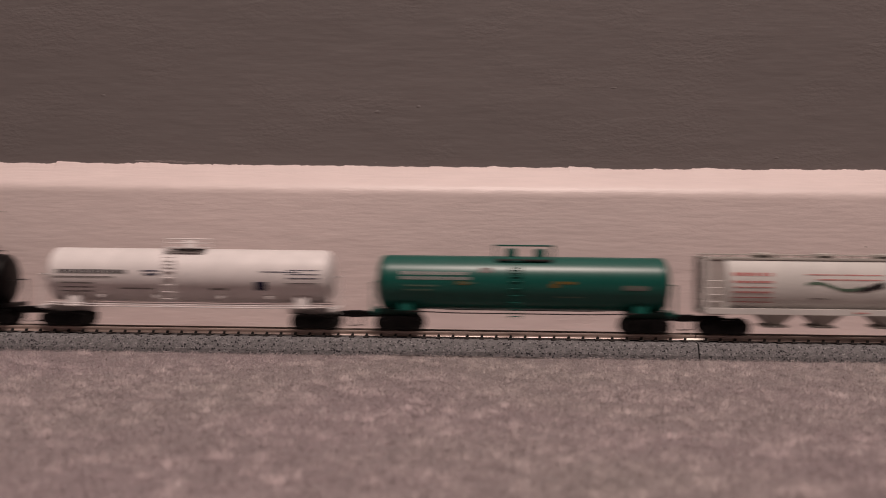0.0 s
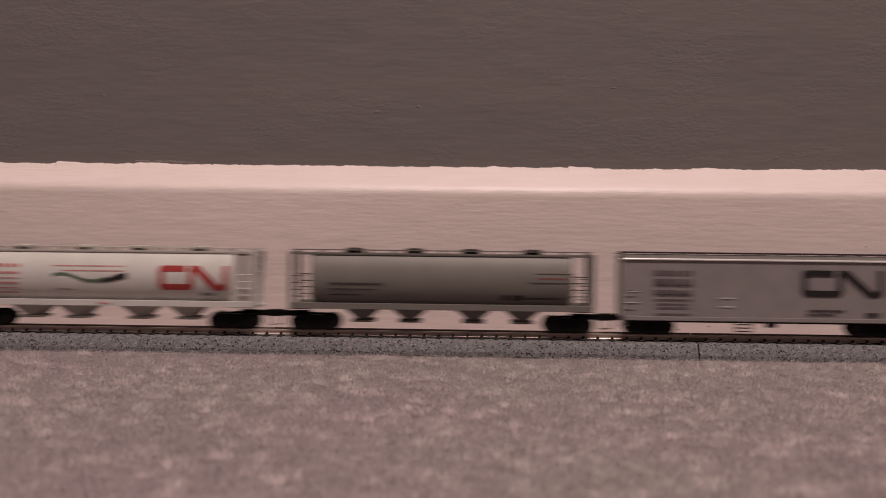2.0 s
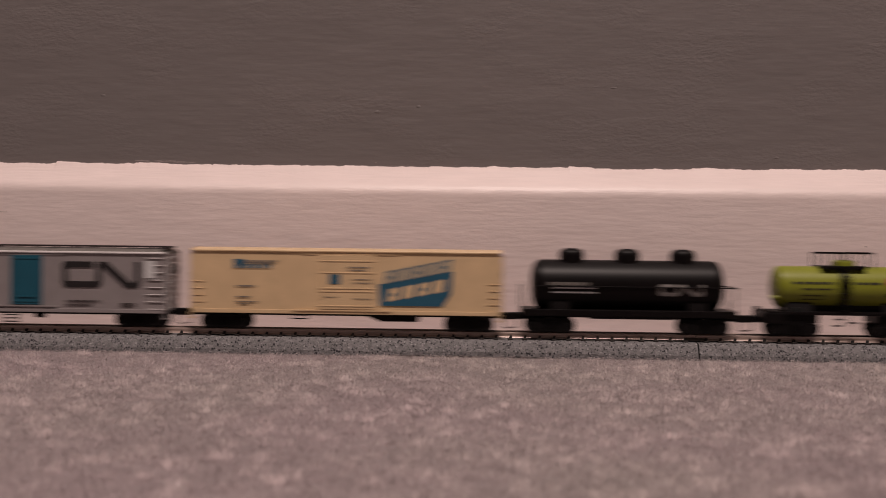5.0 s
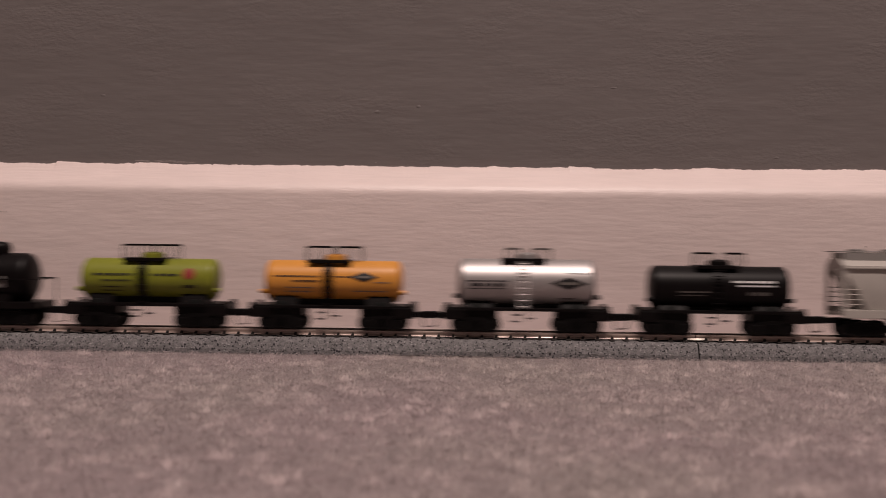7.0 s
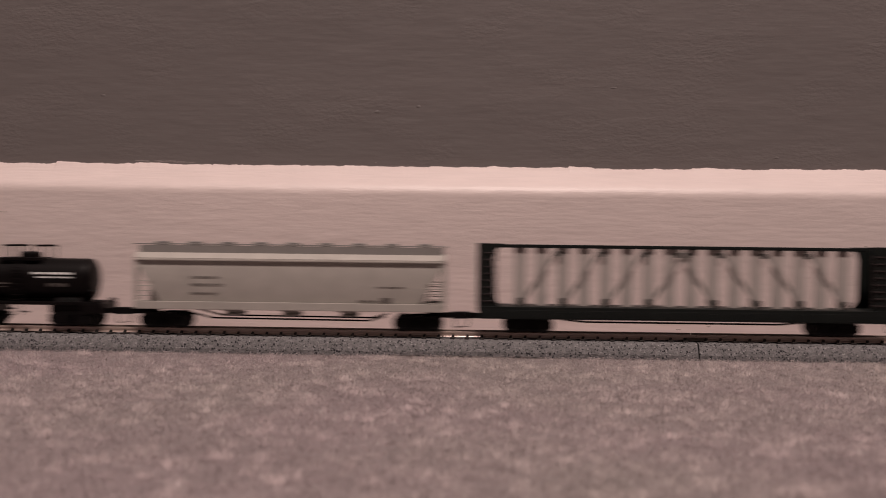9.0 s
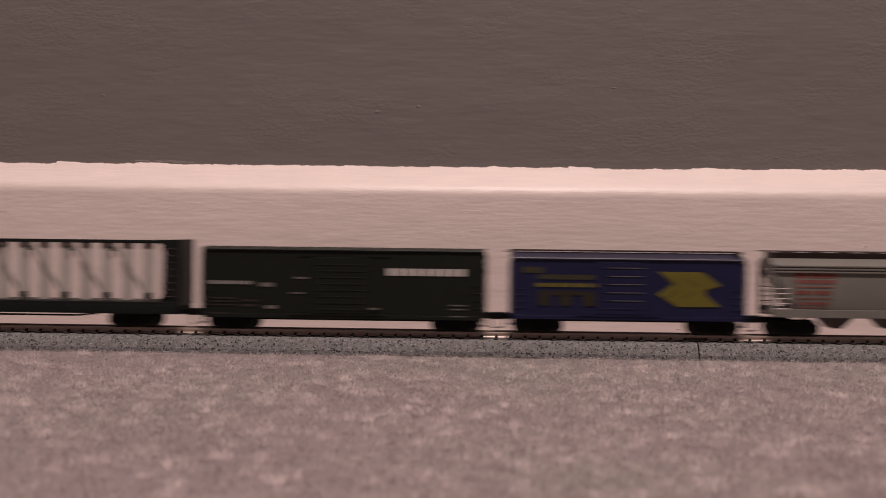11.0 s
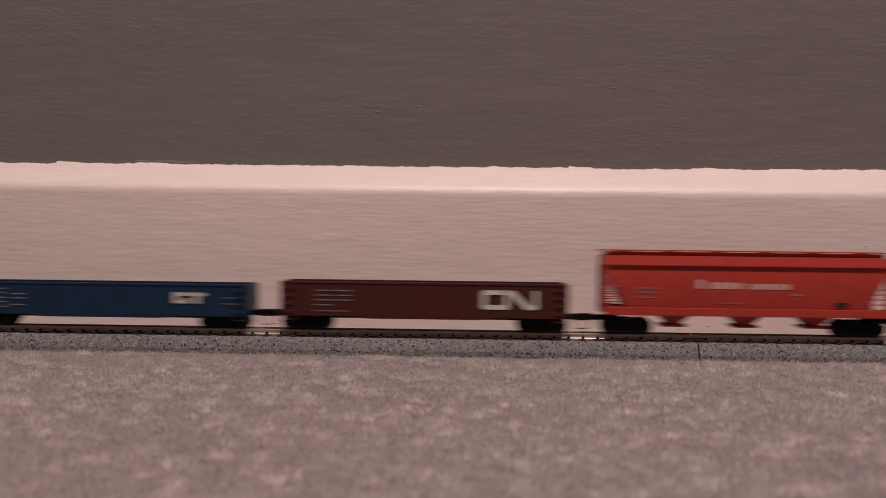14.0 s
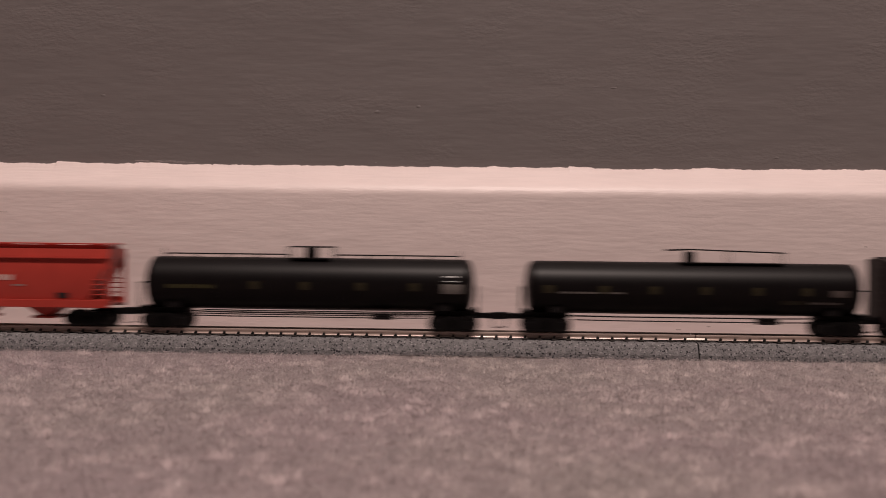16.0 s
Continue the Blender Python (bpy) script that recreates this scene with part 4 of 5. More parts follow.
def green_tank():
    car = long_tank("glossy green tank car with railed green platform", P_GREEN, 110.6, 10.2, 18.4, P_GREEN, 45.2)
    bm = bmesh.new()
    box(bm, -10.0, 10.5, -6.8, 6.8, 26.9, 27.5, bevel=0.1)
    part("platform", bm, P_WALK, car)
    top_rails(car, P_GREEN, -10.6, 11.2, 27.3, 32.7, 6.6, 0.27, False)
    for x in (-4.4, 6.5):
        part("hatch", lathe_z(bmesh.new(), [(0, 31.6), (1.7, 31.6), (2.1, 31.0), (2.1, 27.5), (0, 27.5)], x), P_GREEN, car, "", True)
    part("ladder", ladder_bm(-4.8, -1.0, 6.4, 27.0, 9, -10.35, r=0.2), P_GREEN, car)
    y = tank_side(10.2, 18.4)
    bars(car, P_POST, y, [(-46, -20.5, 21.5, 22.7), (-46, -19.5, 19.7, 20.9)], t=0.07, blocks=True)
    bars(car, P_GREENLET, y, [(-44, -32, 17.2, 17.8), (-44, -34, 15.6, 16.2), (12, 22, 13.5, 14.0), (-25, -18, 18.4, 18.9), (38, 44, 17.0, 18.4)], t=0.07)
    bars(car, P_GOLD, y, [(-25, -20, 18.0, 19.2), (11, 20, 18.6, 19.6), (10, 13, 17.2, 18.6)], t=0.07)
    bars(car, P_STRAP, y, [(-16.4, -11.6, 22.6, 24.4), (37, 46, 16.6, 18.2)], "notice_plate", "small grey notice plate", 0.07)
    side_wire(car, P_WALK, 42, (7.4,))
    return car


def black_tank(variant):
    label = ("long black tank car with central dome and top railing", "long black tank car with offset dome and raised walkway")[variant]
    y = tank_side(9.9, 17.2)
    car = long_tank(label, P_BLACK, 125.0, 9.9, 17.2, P_BLACK, 53.6, 5.0)
    if variant == 0:
        part("dome", lathe_z(bmesh.new(), [(0, 31.4), (2.0, 31.4), (2.4, 30.8), (2.4, 26.5), (0, 26.5)], 0), P_BLACK, car, "", True)
        top_rails(car, P_BLACK, -8.0, 9.0, 27.0, 31.3, 5.5, 0.22, False)
        bm = bmesh.new()
        box(bm, -7.5, 8.0, -5.4, 5.4, 26.6, 27.1, bevel=0.1)
        part("platform", bm, P_BLACK, car)
        bm = bmesh.new()
        for a, b in ((-56, -9), (10, 57)):
            for q in (-3.2, 3.2):
                rod(bm, (a, q, 28.3), (b, q, 28.3), 0.2)
                for i in range(5):
                    x = a + (b - a) * i / 4
                    rod(bm, (x, q, 26.0), (x, q, 28.3), 0.2)
        rod(bm, (57, -3.2, 28.3), (57, -3.2, 30.6), 0.2)
        rod(bm, (-56, -3.2, 28.3), (-56, -3.2, 30.2), 0.2)
        part("top_railing", bm, P_BLACK, car)
        spots = (-20, -1, 20, 40)
        bars(car, P_OLDYEL, y, [(-53, -35, 15.4, 16.8)], t=0.07, blocks=True)
        bars(car, P_STRAP, y, [(50.5, 58.2, 14.4, 18.0)], "notice_plate", "grey notice plate", 0.07)
        bars(car, M_PALE, y, [(51, 56.5, 20.6, 21.0), (51, 56.5, 18.9, 19.2)], t=0.07)
    else:
        part("dome", lathe_z(bmesh.new(), [(0, 31.2), (1.8, 31.2), (2.2, 30.6), (2.2, 26.5), (0, 26.5)], -0.5), P_BLACK, car, "", True)
        bm = bmesh.new()
        for q in (-4.5, 4.5):
            path_rod(bm, [(-9, q, 31.6), (0, q, 32.0), (34.5, q, 31.0)], 0.25)
            for x in (14, 34):
                rod(bm, (x, q, 26.0), (x, q, 31.4), 0.16)
        part("platform_railing", bm, P_BLACK, car)
        bm = bmesh.new()
        box(bm, -5.0, 34, -5.0, 5.0, 26.7, 27.1, bevel=0.1)
        part("platform", bm, P_BLACK, car)
        spots = (-54, -33.5, -15, 4, 23, 41)
        bars(car, P_STRAP, y, [(-50, -35, 15.2, 15.9), (-32, -26, 15.2, 15.9), (42, 54, 12.2, 13.0)], t=0.07)
        bars(car, P_DIMYEL, y, [(32, 41, 12.0, 13.4)], t=0.07)
        bars(car, P_BROWNGREY, y, [(50, 56, 15.0, 17.4)], "notice_plate", "dull grey notice plate", 0.07)
    for x in spots:
        bm = settle(slab_y(bmesh.new(), rect(x - 1.6, x + 1.6, 15.3, 18.2), 0.0, 0.07), y)
        part("reflector_mark", bm, P_DIMYEL, car, "dull yellow reflector square")
    side_wire(car, P_BLACK, 45, (6.7, 5.9, 5.1) if variant == 0 else (6.8, 5.3), sag=0.2)
    bm = bmesh.new()
    box(bm, 24, 32, -6, -2, 4.2, 6.4, bevel=0.3)
    part("valve_box", bm, P_BLACK, car)
    return car


def short_tank(label, shell, band=True, rail_mat=None, r=7.8, zc=18.4, loops=((-10.4, -0.6), (1.4, 10.4)), rail_top=31.2):
    """A short single-dome tank car on a black deck frame."""
    car = car_root("tank_car", label, "tank car")
    h = 26.3
    top, low = zc + r, zc - r
    part("tank", tank_shell(bmesh.new(), h, r, zc, 2.4), shell, car, "", True)
    part("dome", lathe_z(bmesh.new(), [(0, top + 2.6), (3.0, top + 2.4), (4.0, top + 1.8), (4.2, top + 1.0), (4.2, top - 2), (0, top - 2)], 0.4), shell, car, "", True)
    bm = bmesh.new()
    box(bm, -9.6, 7.0, -6.4, 6.4, top - 0.9, top + 0.3, bevel=0.15)
    for x in (-8.6, 6.2):
        prism_x(bm, [(-6.0, top - 1.2), (6.0, top - 1.2), (4.0, top - 3.0), (-4.0, top - 3.0)], x - 0.3, x + 0.3)
    part("platform", bm, P_BLACK, car)
    rm = rail_mat or P_BLACK
    for a, b in loops:
        for y in (-3.6, 3.6):
            rail = part("platform_railing", path_rod(bmesh.new(), [(a, y, top - 0.4), (a, y, rail_top), (b, y, rail_top), (b, y, top - 0.4)], 0.24), rm, car)
            part("top_rail", bm_box(a + 0.2, b - 0.2, y - 0.45, y + 0.45, rail_top - 0.15, rail_top + 0.5, bevel=0.12), rm, rail)
            part("rail_post", rod(bmesh.new(), ((a + b) / 2, y, top - 0.4), ((a + b) / 2, y, rail_top), 0.16), rm, rail)
    if band:
        bm = bmesh.new()
        lathe_x(bm, [(-2.9, r), (-2.9, r + 0.25), (-0.1, r + 0.25), (-0.1, r)], zc, 48)
        part("tank_band", bm, P_BLACK, car, "", True)
    part("ladder", ladder_bm(-3.2, 0.4, 10.0, top - 1.5, 8, -r - 0.75, r=0.2), P_BLACK if band else P_WHITE, car)
    bm = bmesh.new()
    for z, x in ((4.4, -4.2), (5.6, 1.4), (6.8, -3.6)):
        box(bm, x - 1.5, x + 1.5, -8.6, -7.6, z - 0.3, z + 0.3, bevel=0.1)
    for x in (-2.9, 0.2):
        rod(bm, (x, -8.1, 4.4), (x, -8.1, 9.6), 0.15)
    part("step_ladder", bm, P_BLACK, car)
    bm = bmesh.new()
    box(bm, -30, 30, -8.2, 8.2, 8.2, 9.5, bevel=0.3)
    box(bm, -16, 16, -4.0, 4.0, 9.2, low + 1.4, bevel=0.3)
    for s in (-1, 1):
        box(bm, s * 23.0, s * 31.4, -8.4, 8.4, 4.8, 9.0, bevel=0.5)
        box(bm, s * 10.6, s * 26.0, -7.0, 7.0, 5.2, 8.8, bevel=0.5)
        prism_x(bm, [(-7.2, 9.0), (7.2, 9.0), (5.8, low + 2.2), (-5.8, low + 2.2)], s * 13.0, s * 22.5)
    part("deck_frame", bm, P_BLACK, car)
    for s in (-1, 1):
        for y in (-7.6, 7.6):
            part("corner_step", bm_box(s * 28.8, s * 31.0, y - 0.5, y + 0.5, 9.0, 10.4, bevel=0.2), P_BLACK, car)
            part("saddle_bolt", lathe_z(bmesh.new(), [(0, 10.9), (1.0, 10.9), (1.2, 10.4), (1.2, 9.2), (0, 9.2)], s * 18.6, y * 0.92, 12), P_HULL, car, "", True)
        part("end_valve", lathe_x(bmesh.new(), [(s * 25.2, 0), (s * 25.2, 0.9), (s * 27.6, 0.8), (s * 27.6, 0)], low + 3.8, 12, -4.5), shell if band else P_BLACK, car, "", True)
    running_gear(car, 30.4, 18.0, 5.2)
    return car


def olive_tank():
    car = short_tank("olive-green single-dome tank car on black frame", P_OLIVE)
    y = tank_side(7.8, 18.4)
    bars(car, M_DARK, y, [(-20.5, -5.0, 19.7, 20.6), (2, 12.5, 19.7, 20.6), (-17, -5.5, 17.6, 18.2)], t=0.07)
    bars(car, P_DIMYEL, y, [(-17, -9, 15.2, 15.7), (-17, -9, 13.8, 14.3), (14, 19, 15.2, 16.4)], t=0.07)
    bm = bmesh.new()
    prism_y(bm, [(16.2 + 2.2 * math.cos(radians(a)), 20.6 + 2.2 * math.sin(radians(a))) for a in range(0, 360, 24)], -0.07, 0.07)
    settle(bm, y)
    part("emblem", bm, P_EMBLEM, car, "round red emblem")
    return car


def diamond(car, x, z, w, hgt, y, material):
    bm = bmesh.new()
    settle(slab_y(bm, [(x - w, z), (x, z - hgt), (x + w, z), (x, z + hgt)], 0.0, 0.08), y)
    part("emblem", bm, material, car, "dark diamond emblem")
    bm = bmesh.new()
    settle(slab_y(bm, rect(x - w * 0.55, x + w * 0.55, z - hgt * 0.22, z + hgt * 0.22), -0.05, 0.08), y)
    part("emblem_bar", bm, P_STRAP, car)


def orange_tank():
    car = short_tank("orange single-dome tank car with dark diamond emblem", P_ORANGE)
    y = tank_side(7.8, 18.4)
    bars(car, M_DARK, y, [(-22, -5, 20.0, 20.6), (-15, -5, 18.2, 18.9), (1, 8, 20.0, 20.5)], t=0.07)
    bars(car, P_STRAP, y, [(-17, -7, 15.8, 16.3), (-17, -8, 14.2, 14.8), (8, 20, 14.6, 15.1), (16, 22, 18.0, 18.4)], t=0.07)
    diamond(car, 12.0, 20.2, 5.4, 1.9, y, M_DARK)
    return car


def silver_tank():
    car = short_tank("shiny silver single-dome tank car with dark diamond emblem", P_CHROME, False, P_STRAP, 8.9, 18.7, ((-8.2, -2.2), (2.4, 9.2)), 31.4)
    y = tank_side(8.9, 18.7)
    bars(car, M_DARK, y, [(-22.5, -7, 19.2, 19.7), (-21, -8.5, 17.4, 18.6), (-22, -8, 16.4, 16.8), (15, 24, 22.4, 22.7), (12, 18, 12.8, 13.3)], t=0.07)
    diamond(car, 15.6, 18.8, 7.0, 2.3, y, M_DARK)
    return car


def small_black_tank():
    car = short_tank("black single-dome tank car with pale lettering lines", P_BLACK, True, None, 8.2, 17.6, ((-8.8, -1.8), (3.0, 9.2)), 30.5)
    y = tank_side(8.2, 17.6)
    bars(car, M_PALE, y, [(4.0, 19.5, 19.8, 20.6), (6, 19.5, 18.4, 19.0)], t=0.07)
    bars(car, P_STRAP, y, [(-16, -4.5, 16.0, 16.5), (-16, -6, 14.8, 15.2), (10, 18, 15.2, 16.4)], t=0.07)
    return car


def three_dome_tank():
    car = car_root("tank_car", "black three-dome tank car with grey ribbon emblem", "tank car")
    h = 36.2
    part("tank", tank_shell(bmesh.new(), h, 9.4, 18.2, 3.6), P_BLACK, car, "", True)
    for x in (-20.8, 0.2, 21.2):
        part("dome", lathe_z(bmesh.new(), [(0, 32.0), (2.4, 31.9), (4.0, 31.3), (4.7, 30.2), (4.8, 29.0), (4.6, 27.6), (4.6, 25.5), (0, 25.5)], x), P_BLACK, car, "", True)
    bm = bmesh.new()
    box(bm, -40, 40, -9.0, 9.0, 6.6, 9.2, bevel=0.3)
    box(bm, -38, 38, -2.4, 2.4, 5.8, 8.0, bevel=0.2)
    prism_y(bm, [(-20, 7.8), (22, 7.8), (17, 5.8), (-14, 5.8)], -8.6, 8.6)
    for s in (-1, 1):
        prism_x(bm, [(-8.4, 8.8), (8.4, 8.8), (7.4, 13.5), (-7.4, 13.5)], s * 22, s * 29)
    part("deck_frame", bm, P_BLACK, car)
    bm = bmesh.new()
    for y in (-9.7, 9.7):
        rod(bm, (-35, y, 17.8), (40, y, 17.8), 0.22)
        for x in (-30, -10, 10, 30):
            rod(bm, (x, y, 17.8), (x, y * 0.95, 17.8), 0.2)
    for s in (-1, 1):
        path_rod(bm, [(s * 39.4, -9.0, 17.8), (s * 39.4, -9.0, 9.0)], 0.2)
        rod(bm, (s * 40, 9.0, 17.8), (s * 40, 9.0, 9.0), 0.22)
        rod(bm, (s * 40, -9.0, 17.8), (s * 40, 9.0, 17.8), 0.22)
        rod(bm, (s * 37, -9.0, 13.5), (s * 37, -9.0, 9.0), 0.2)
    part("railing", bm, P_BLACK, car)
    y = tank_side(9.4, 18.2)
    bars(car, M_PALE, y, [(-28.6, -12.6, 17.0, 17.5), (-28.6, -12.2, 15.3, 15.9)], t=0.07)
    bars(car, P_STRAP, y, [(-30, -15, 18.2, 19.4)], t=0.07)
    emblem(car, P_POST, y, 11.0, 18.8, 19.0, 27.4, 14.6, 19.0, 1.4, "grey ribbon emblem", 0.08)
    running_gear(car, 39.6, 27.8, 5.2)
    return car


# ---- covered hoppers ----
def round_side(z):
    return -(10.2 - 15.3 * (1 - math.cos(math.asin(max(-0.9, min(0.9, (z - 19.2) / 15.3)))))) - 0.03



def hopper_bays(car, xs, top, low, half, material, gate=3.8, name="hopper_bay"):
    for x in xs:
        bm = bmesh.new()
        a = [bm.verts.new((x + sx * half, sy * 8.0, top)) for sx, sy in ((-1, -1), (1, -1), (1, 1), (-1, 1))]
        b = [bm.verts.new((x + sx * 1.7, sy * 5.2, low + 1.0)) for sx, sy in ((-1, -1), (1, -1), (1, 1), (-1, 1))]
        bm.faces.new(a)
        bm.faces.new(b[::-1])
        for i in range(4):
            bm.faces.new((a[i], a[(i + 1) % 4], b[(i + 1) % 4], b[i]))
        bay = part(name, bm, material, car)
        if gate:
            bm = bmesh.new()
            box(bm, x - gate, x + gate, -5.6, 5.6, low, low + 1.0, bevel=0.2)
            rod(bm, (x - gate, -6.4, low + 0.5), (x + gate, -6.4, low + 0.5), 0.3)
            part("outlet_gate", bm, material, bay)


def end_cage(car, s, h, xin, z0, z1, material, lad=None, yy=9.4):
    """Corner posts, platform and ladders at an open end of a hopper."""
    bm = bmesh.new()
    for y in (-yy, yy):
        box(bm, s * (h - 1.6), s * h, y - 0.5, y + 0.5, z0, z1, bevel=0.12)
    box(bm, s * (h - 1.4), s * h, -yy, yy, z1 - 0.9, z1, bevel=0.12)
    box(bm, s * xin, s * h, -yy, yy, z0 - 0.4, z0 + 0.5, bevel=0.12)
    part("end_frame", bm, material, car)
    for y in (-yy - 0.4, yy + 0.4):
        part("ladder", ladder_bm(s * (h - 6.2), s * (h - 1.2), z0 + 2.0, z1 - 9.0 if abs(xin) < h - 7 else (z0 + z1) / 2, 5, y, r=0.2), lad or material, car)
    part("end_ladder", ladder_bm(-8, -3, z0 + 1.5, z1 - 2, 7, s * (h + 0.2), "y", 0.2), lad or material, car)


def round_hopper(label, body, trim, L=114.0, dark_top=False):
    """A cylindrical covered hopper with open ends, roof walk and four bays."""
    car = car_root("covered_hopper", label, "covered hopper")
    h, cyl = L / 2, 48.5
    bm = bmesh.new()
    prof = []
    for k in range(13):
        a = radians(-38 + 76 * k / 12)
        prof.append((10.2 - 15.3 * (1 - math.cos(a)), 19.2 + 15.3 * math.sin(a)))
    pts = [(-y, z) for y, z in prof] + [(y, z) for y, z in reversed(prof)]
    prism_x(bm, pts, -cyl, cyl)
    part("body", bm, body, car, "", True)
    for s in (-1, 1):
        bm = bmesh.new()
        prism_x(bm, [(-9.0, 10.5), (9.0, 10.5), (7.5, 29.4), (-7.5, 29.4)], s * cyl - 0.5, s * cyl + 0.5)
        prism_y(bm, [(s * cyl, 24), (s * cyl, 9), (s * (cyl - 4), 9)], -6, 6)
        part("end_sheet", bm, body, car)
    bm = bmesh.new()
    for y in (-7.3, 7.3):
        box(bm, -h + 0.6, h - 0.6, y - 0.25, y + 0.6 if y < 0 else y + 0.25, 28.5, 29.3, bevel=0.12)
    box(bm, -cyl, cyl, -7.3, 7.3, 28.4, 29.2)
    part("roof", bm, trim, car)
    bm = bmesh.new()
    for y in (-4.6, 4.6):
        box(bm, -h, h, y - 1.4, y + 1.4, 30.2, 30.5, bevel=0.05)
        for i in range(13):
            x = -h + 2 + (L - 4) * i / 12
            box(bm, x - 0.2, x + 0.2, y - 1.2, y + 1.2, 29.1, 30.3)
    part("roof_walk", bm, trim, car)
    for x in (-33.4, -10.4, 11.0, 34.4):
        bm = bmesh.new()
        lathe_z(bm, [(0, 31.3), (3.0, 31.15), (3.7, 30.8), (3.7, 29.0), (0, 29.0)], x, 0)
        part("hatch", bm, P_WALK if dark_top else trim, car, "", True)
    bm = bmesh.new()
    for y in (-9.5, 9.5):
        box(bm, -h, h, y - 0.5, y + 0.5, 8.3, 10.6, bevel=0.15)
        for x in np.linspace(-44, 44, 9):
            box(bm, x - 0.3, x + 0.3, y - 0.55, y + 0.55, 8.2, 10.7)
    part("side_sill", bm, body, car)
    for s in (-1, 1):
        if not dark_top:
            # added panel whose grey stands in for shade behind the end frame
            part("end_shade_panel", bm_box(s * cyl, s * (h - 1.8), -7.2, 7.2, 9.0, 28.4, bevel=0.3), P_MIDGREY, car, "recessed end panel, grey for the shade of the open end")
        end_cage(car, s, h, cyl, 8.4, 29.6, body if not dark_top else trim)
    hopper_bays(car, (-29.5, -11.8, 12.2, 30.6), 9.0, 3.2, 7.6, P_STONE if not dark_top else trim, 4.2)
    running_gear(car, h, 46.8, 5.0)
    return car


def white_round_hopper():
    car = round_hopper("cream-white cylindrical covered hopper with red emblem and lettering", P_CREAM, P_STONE)
    y = round_side
    emblem(car, M_RED, y, 20.8, 34.2, 34.6, 47.0, 14.6, 23.8, 2.25, "red ribbon emblem", 0.08)
    bars(car, P_REDPALE, y, [(-46.4, -32.2, 22.6, 23.8), (-46.4, -32.2, 20.0, 20.8), (-46.4, -32.2, 18.2, 18.6), (-46.4, -32.2, 16.2, 16.9), (-46.4, -32.2, 14.4, 14.8), (-46.4, -32.2, 12.7, 13.1)], t=0.07)
    bars(car, P_REDPALE, y, [(-19.8, 8.2, 23.1, 23.5), (-15.8, 8.2, 21.3, 21.7)], t=0.07)
    n = 14
    bm = bmesh.new()
    for k in range(n):
        u, v = k / n, (k + 1) / n
        f = lambda q: 18.4 + 1.3 * math.sin(q * 2 * math.pi * 0.9 + 0.6)
        x0, x1 = -19.6 + 20.5 * u, -19.6 + 20.5 * v
        slab_y(bm, [(x0, f(u)), (x1, f(v)), (x1, f(v) + 1.1), (x0, f(u) + 1.1)], 0.0, 0.07)
    settle(bm, y)
    part("ribbon", bm, P_GREENLET, car, "grey-green wavy ribbon")
    bm = bmesh.new()
    slab_y(bm, [(-2.0, 17.0), (3.5, 17.6), (8.8, 18.8), (8.8, 21.0), (5, 20.2), (0.5, 18.4)], -0.05, 0.07)
    settle(bm, y)
    part("ribbon_tail", bm, M_DARK, car, "dark end of the ribbon")
    bars(car, P_STRAP, y, [(37, 42, 12.6, 13.6), (-18, -12, 14.2, 14.6)], t=0.07)
    bars(car, P_REDPALE, -10.05, [(-2, 3, 9.1, 9.6)], t=0.07)
    return car


def grey_round_hopper():
    car = round_hopper("weathered grey cylindrical covered hopper with faded lettering", P_GREY, P_STRAP, dark_top=True)
    y = round_side
    bars(car, P_WALK, y, [(35, 49.5, 22.1, 22.5), (33, 48, 18.7, 19.1)], t=0.07)
    bars(car, P_FADED, y, [(36, 47, 20.3, 20.8)], t=0.07)
    bars(car, P_WALK, y, [(22.5, 31, 12.2, 14.2), (31.5, 46, 12.6, 13.4), (-42, -22, 17.4, 18.2), (-42, -24, 15.6, 16.0), (-42, -30, 13.4, 13.9)], t=0.07)
    return car


def belly_side(z):
    """The bowed side of a centre-flow hopper."""
    return -(9.65 - 0.0085 * (z - 19.5) ** 2)


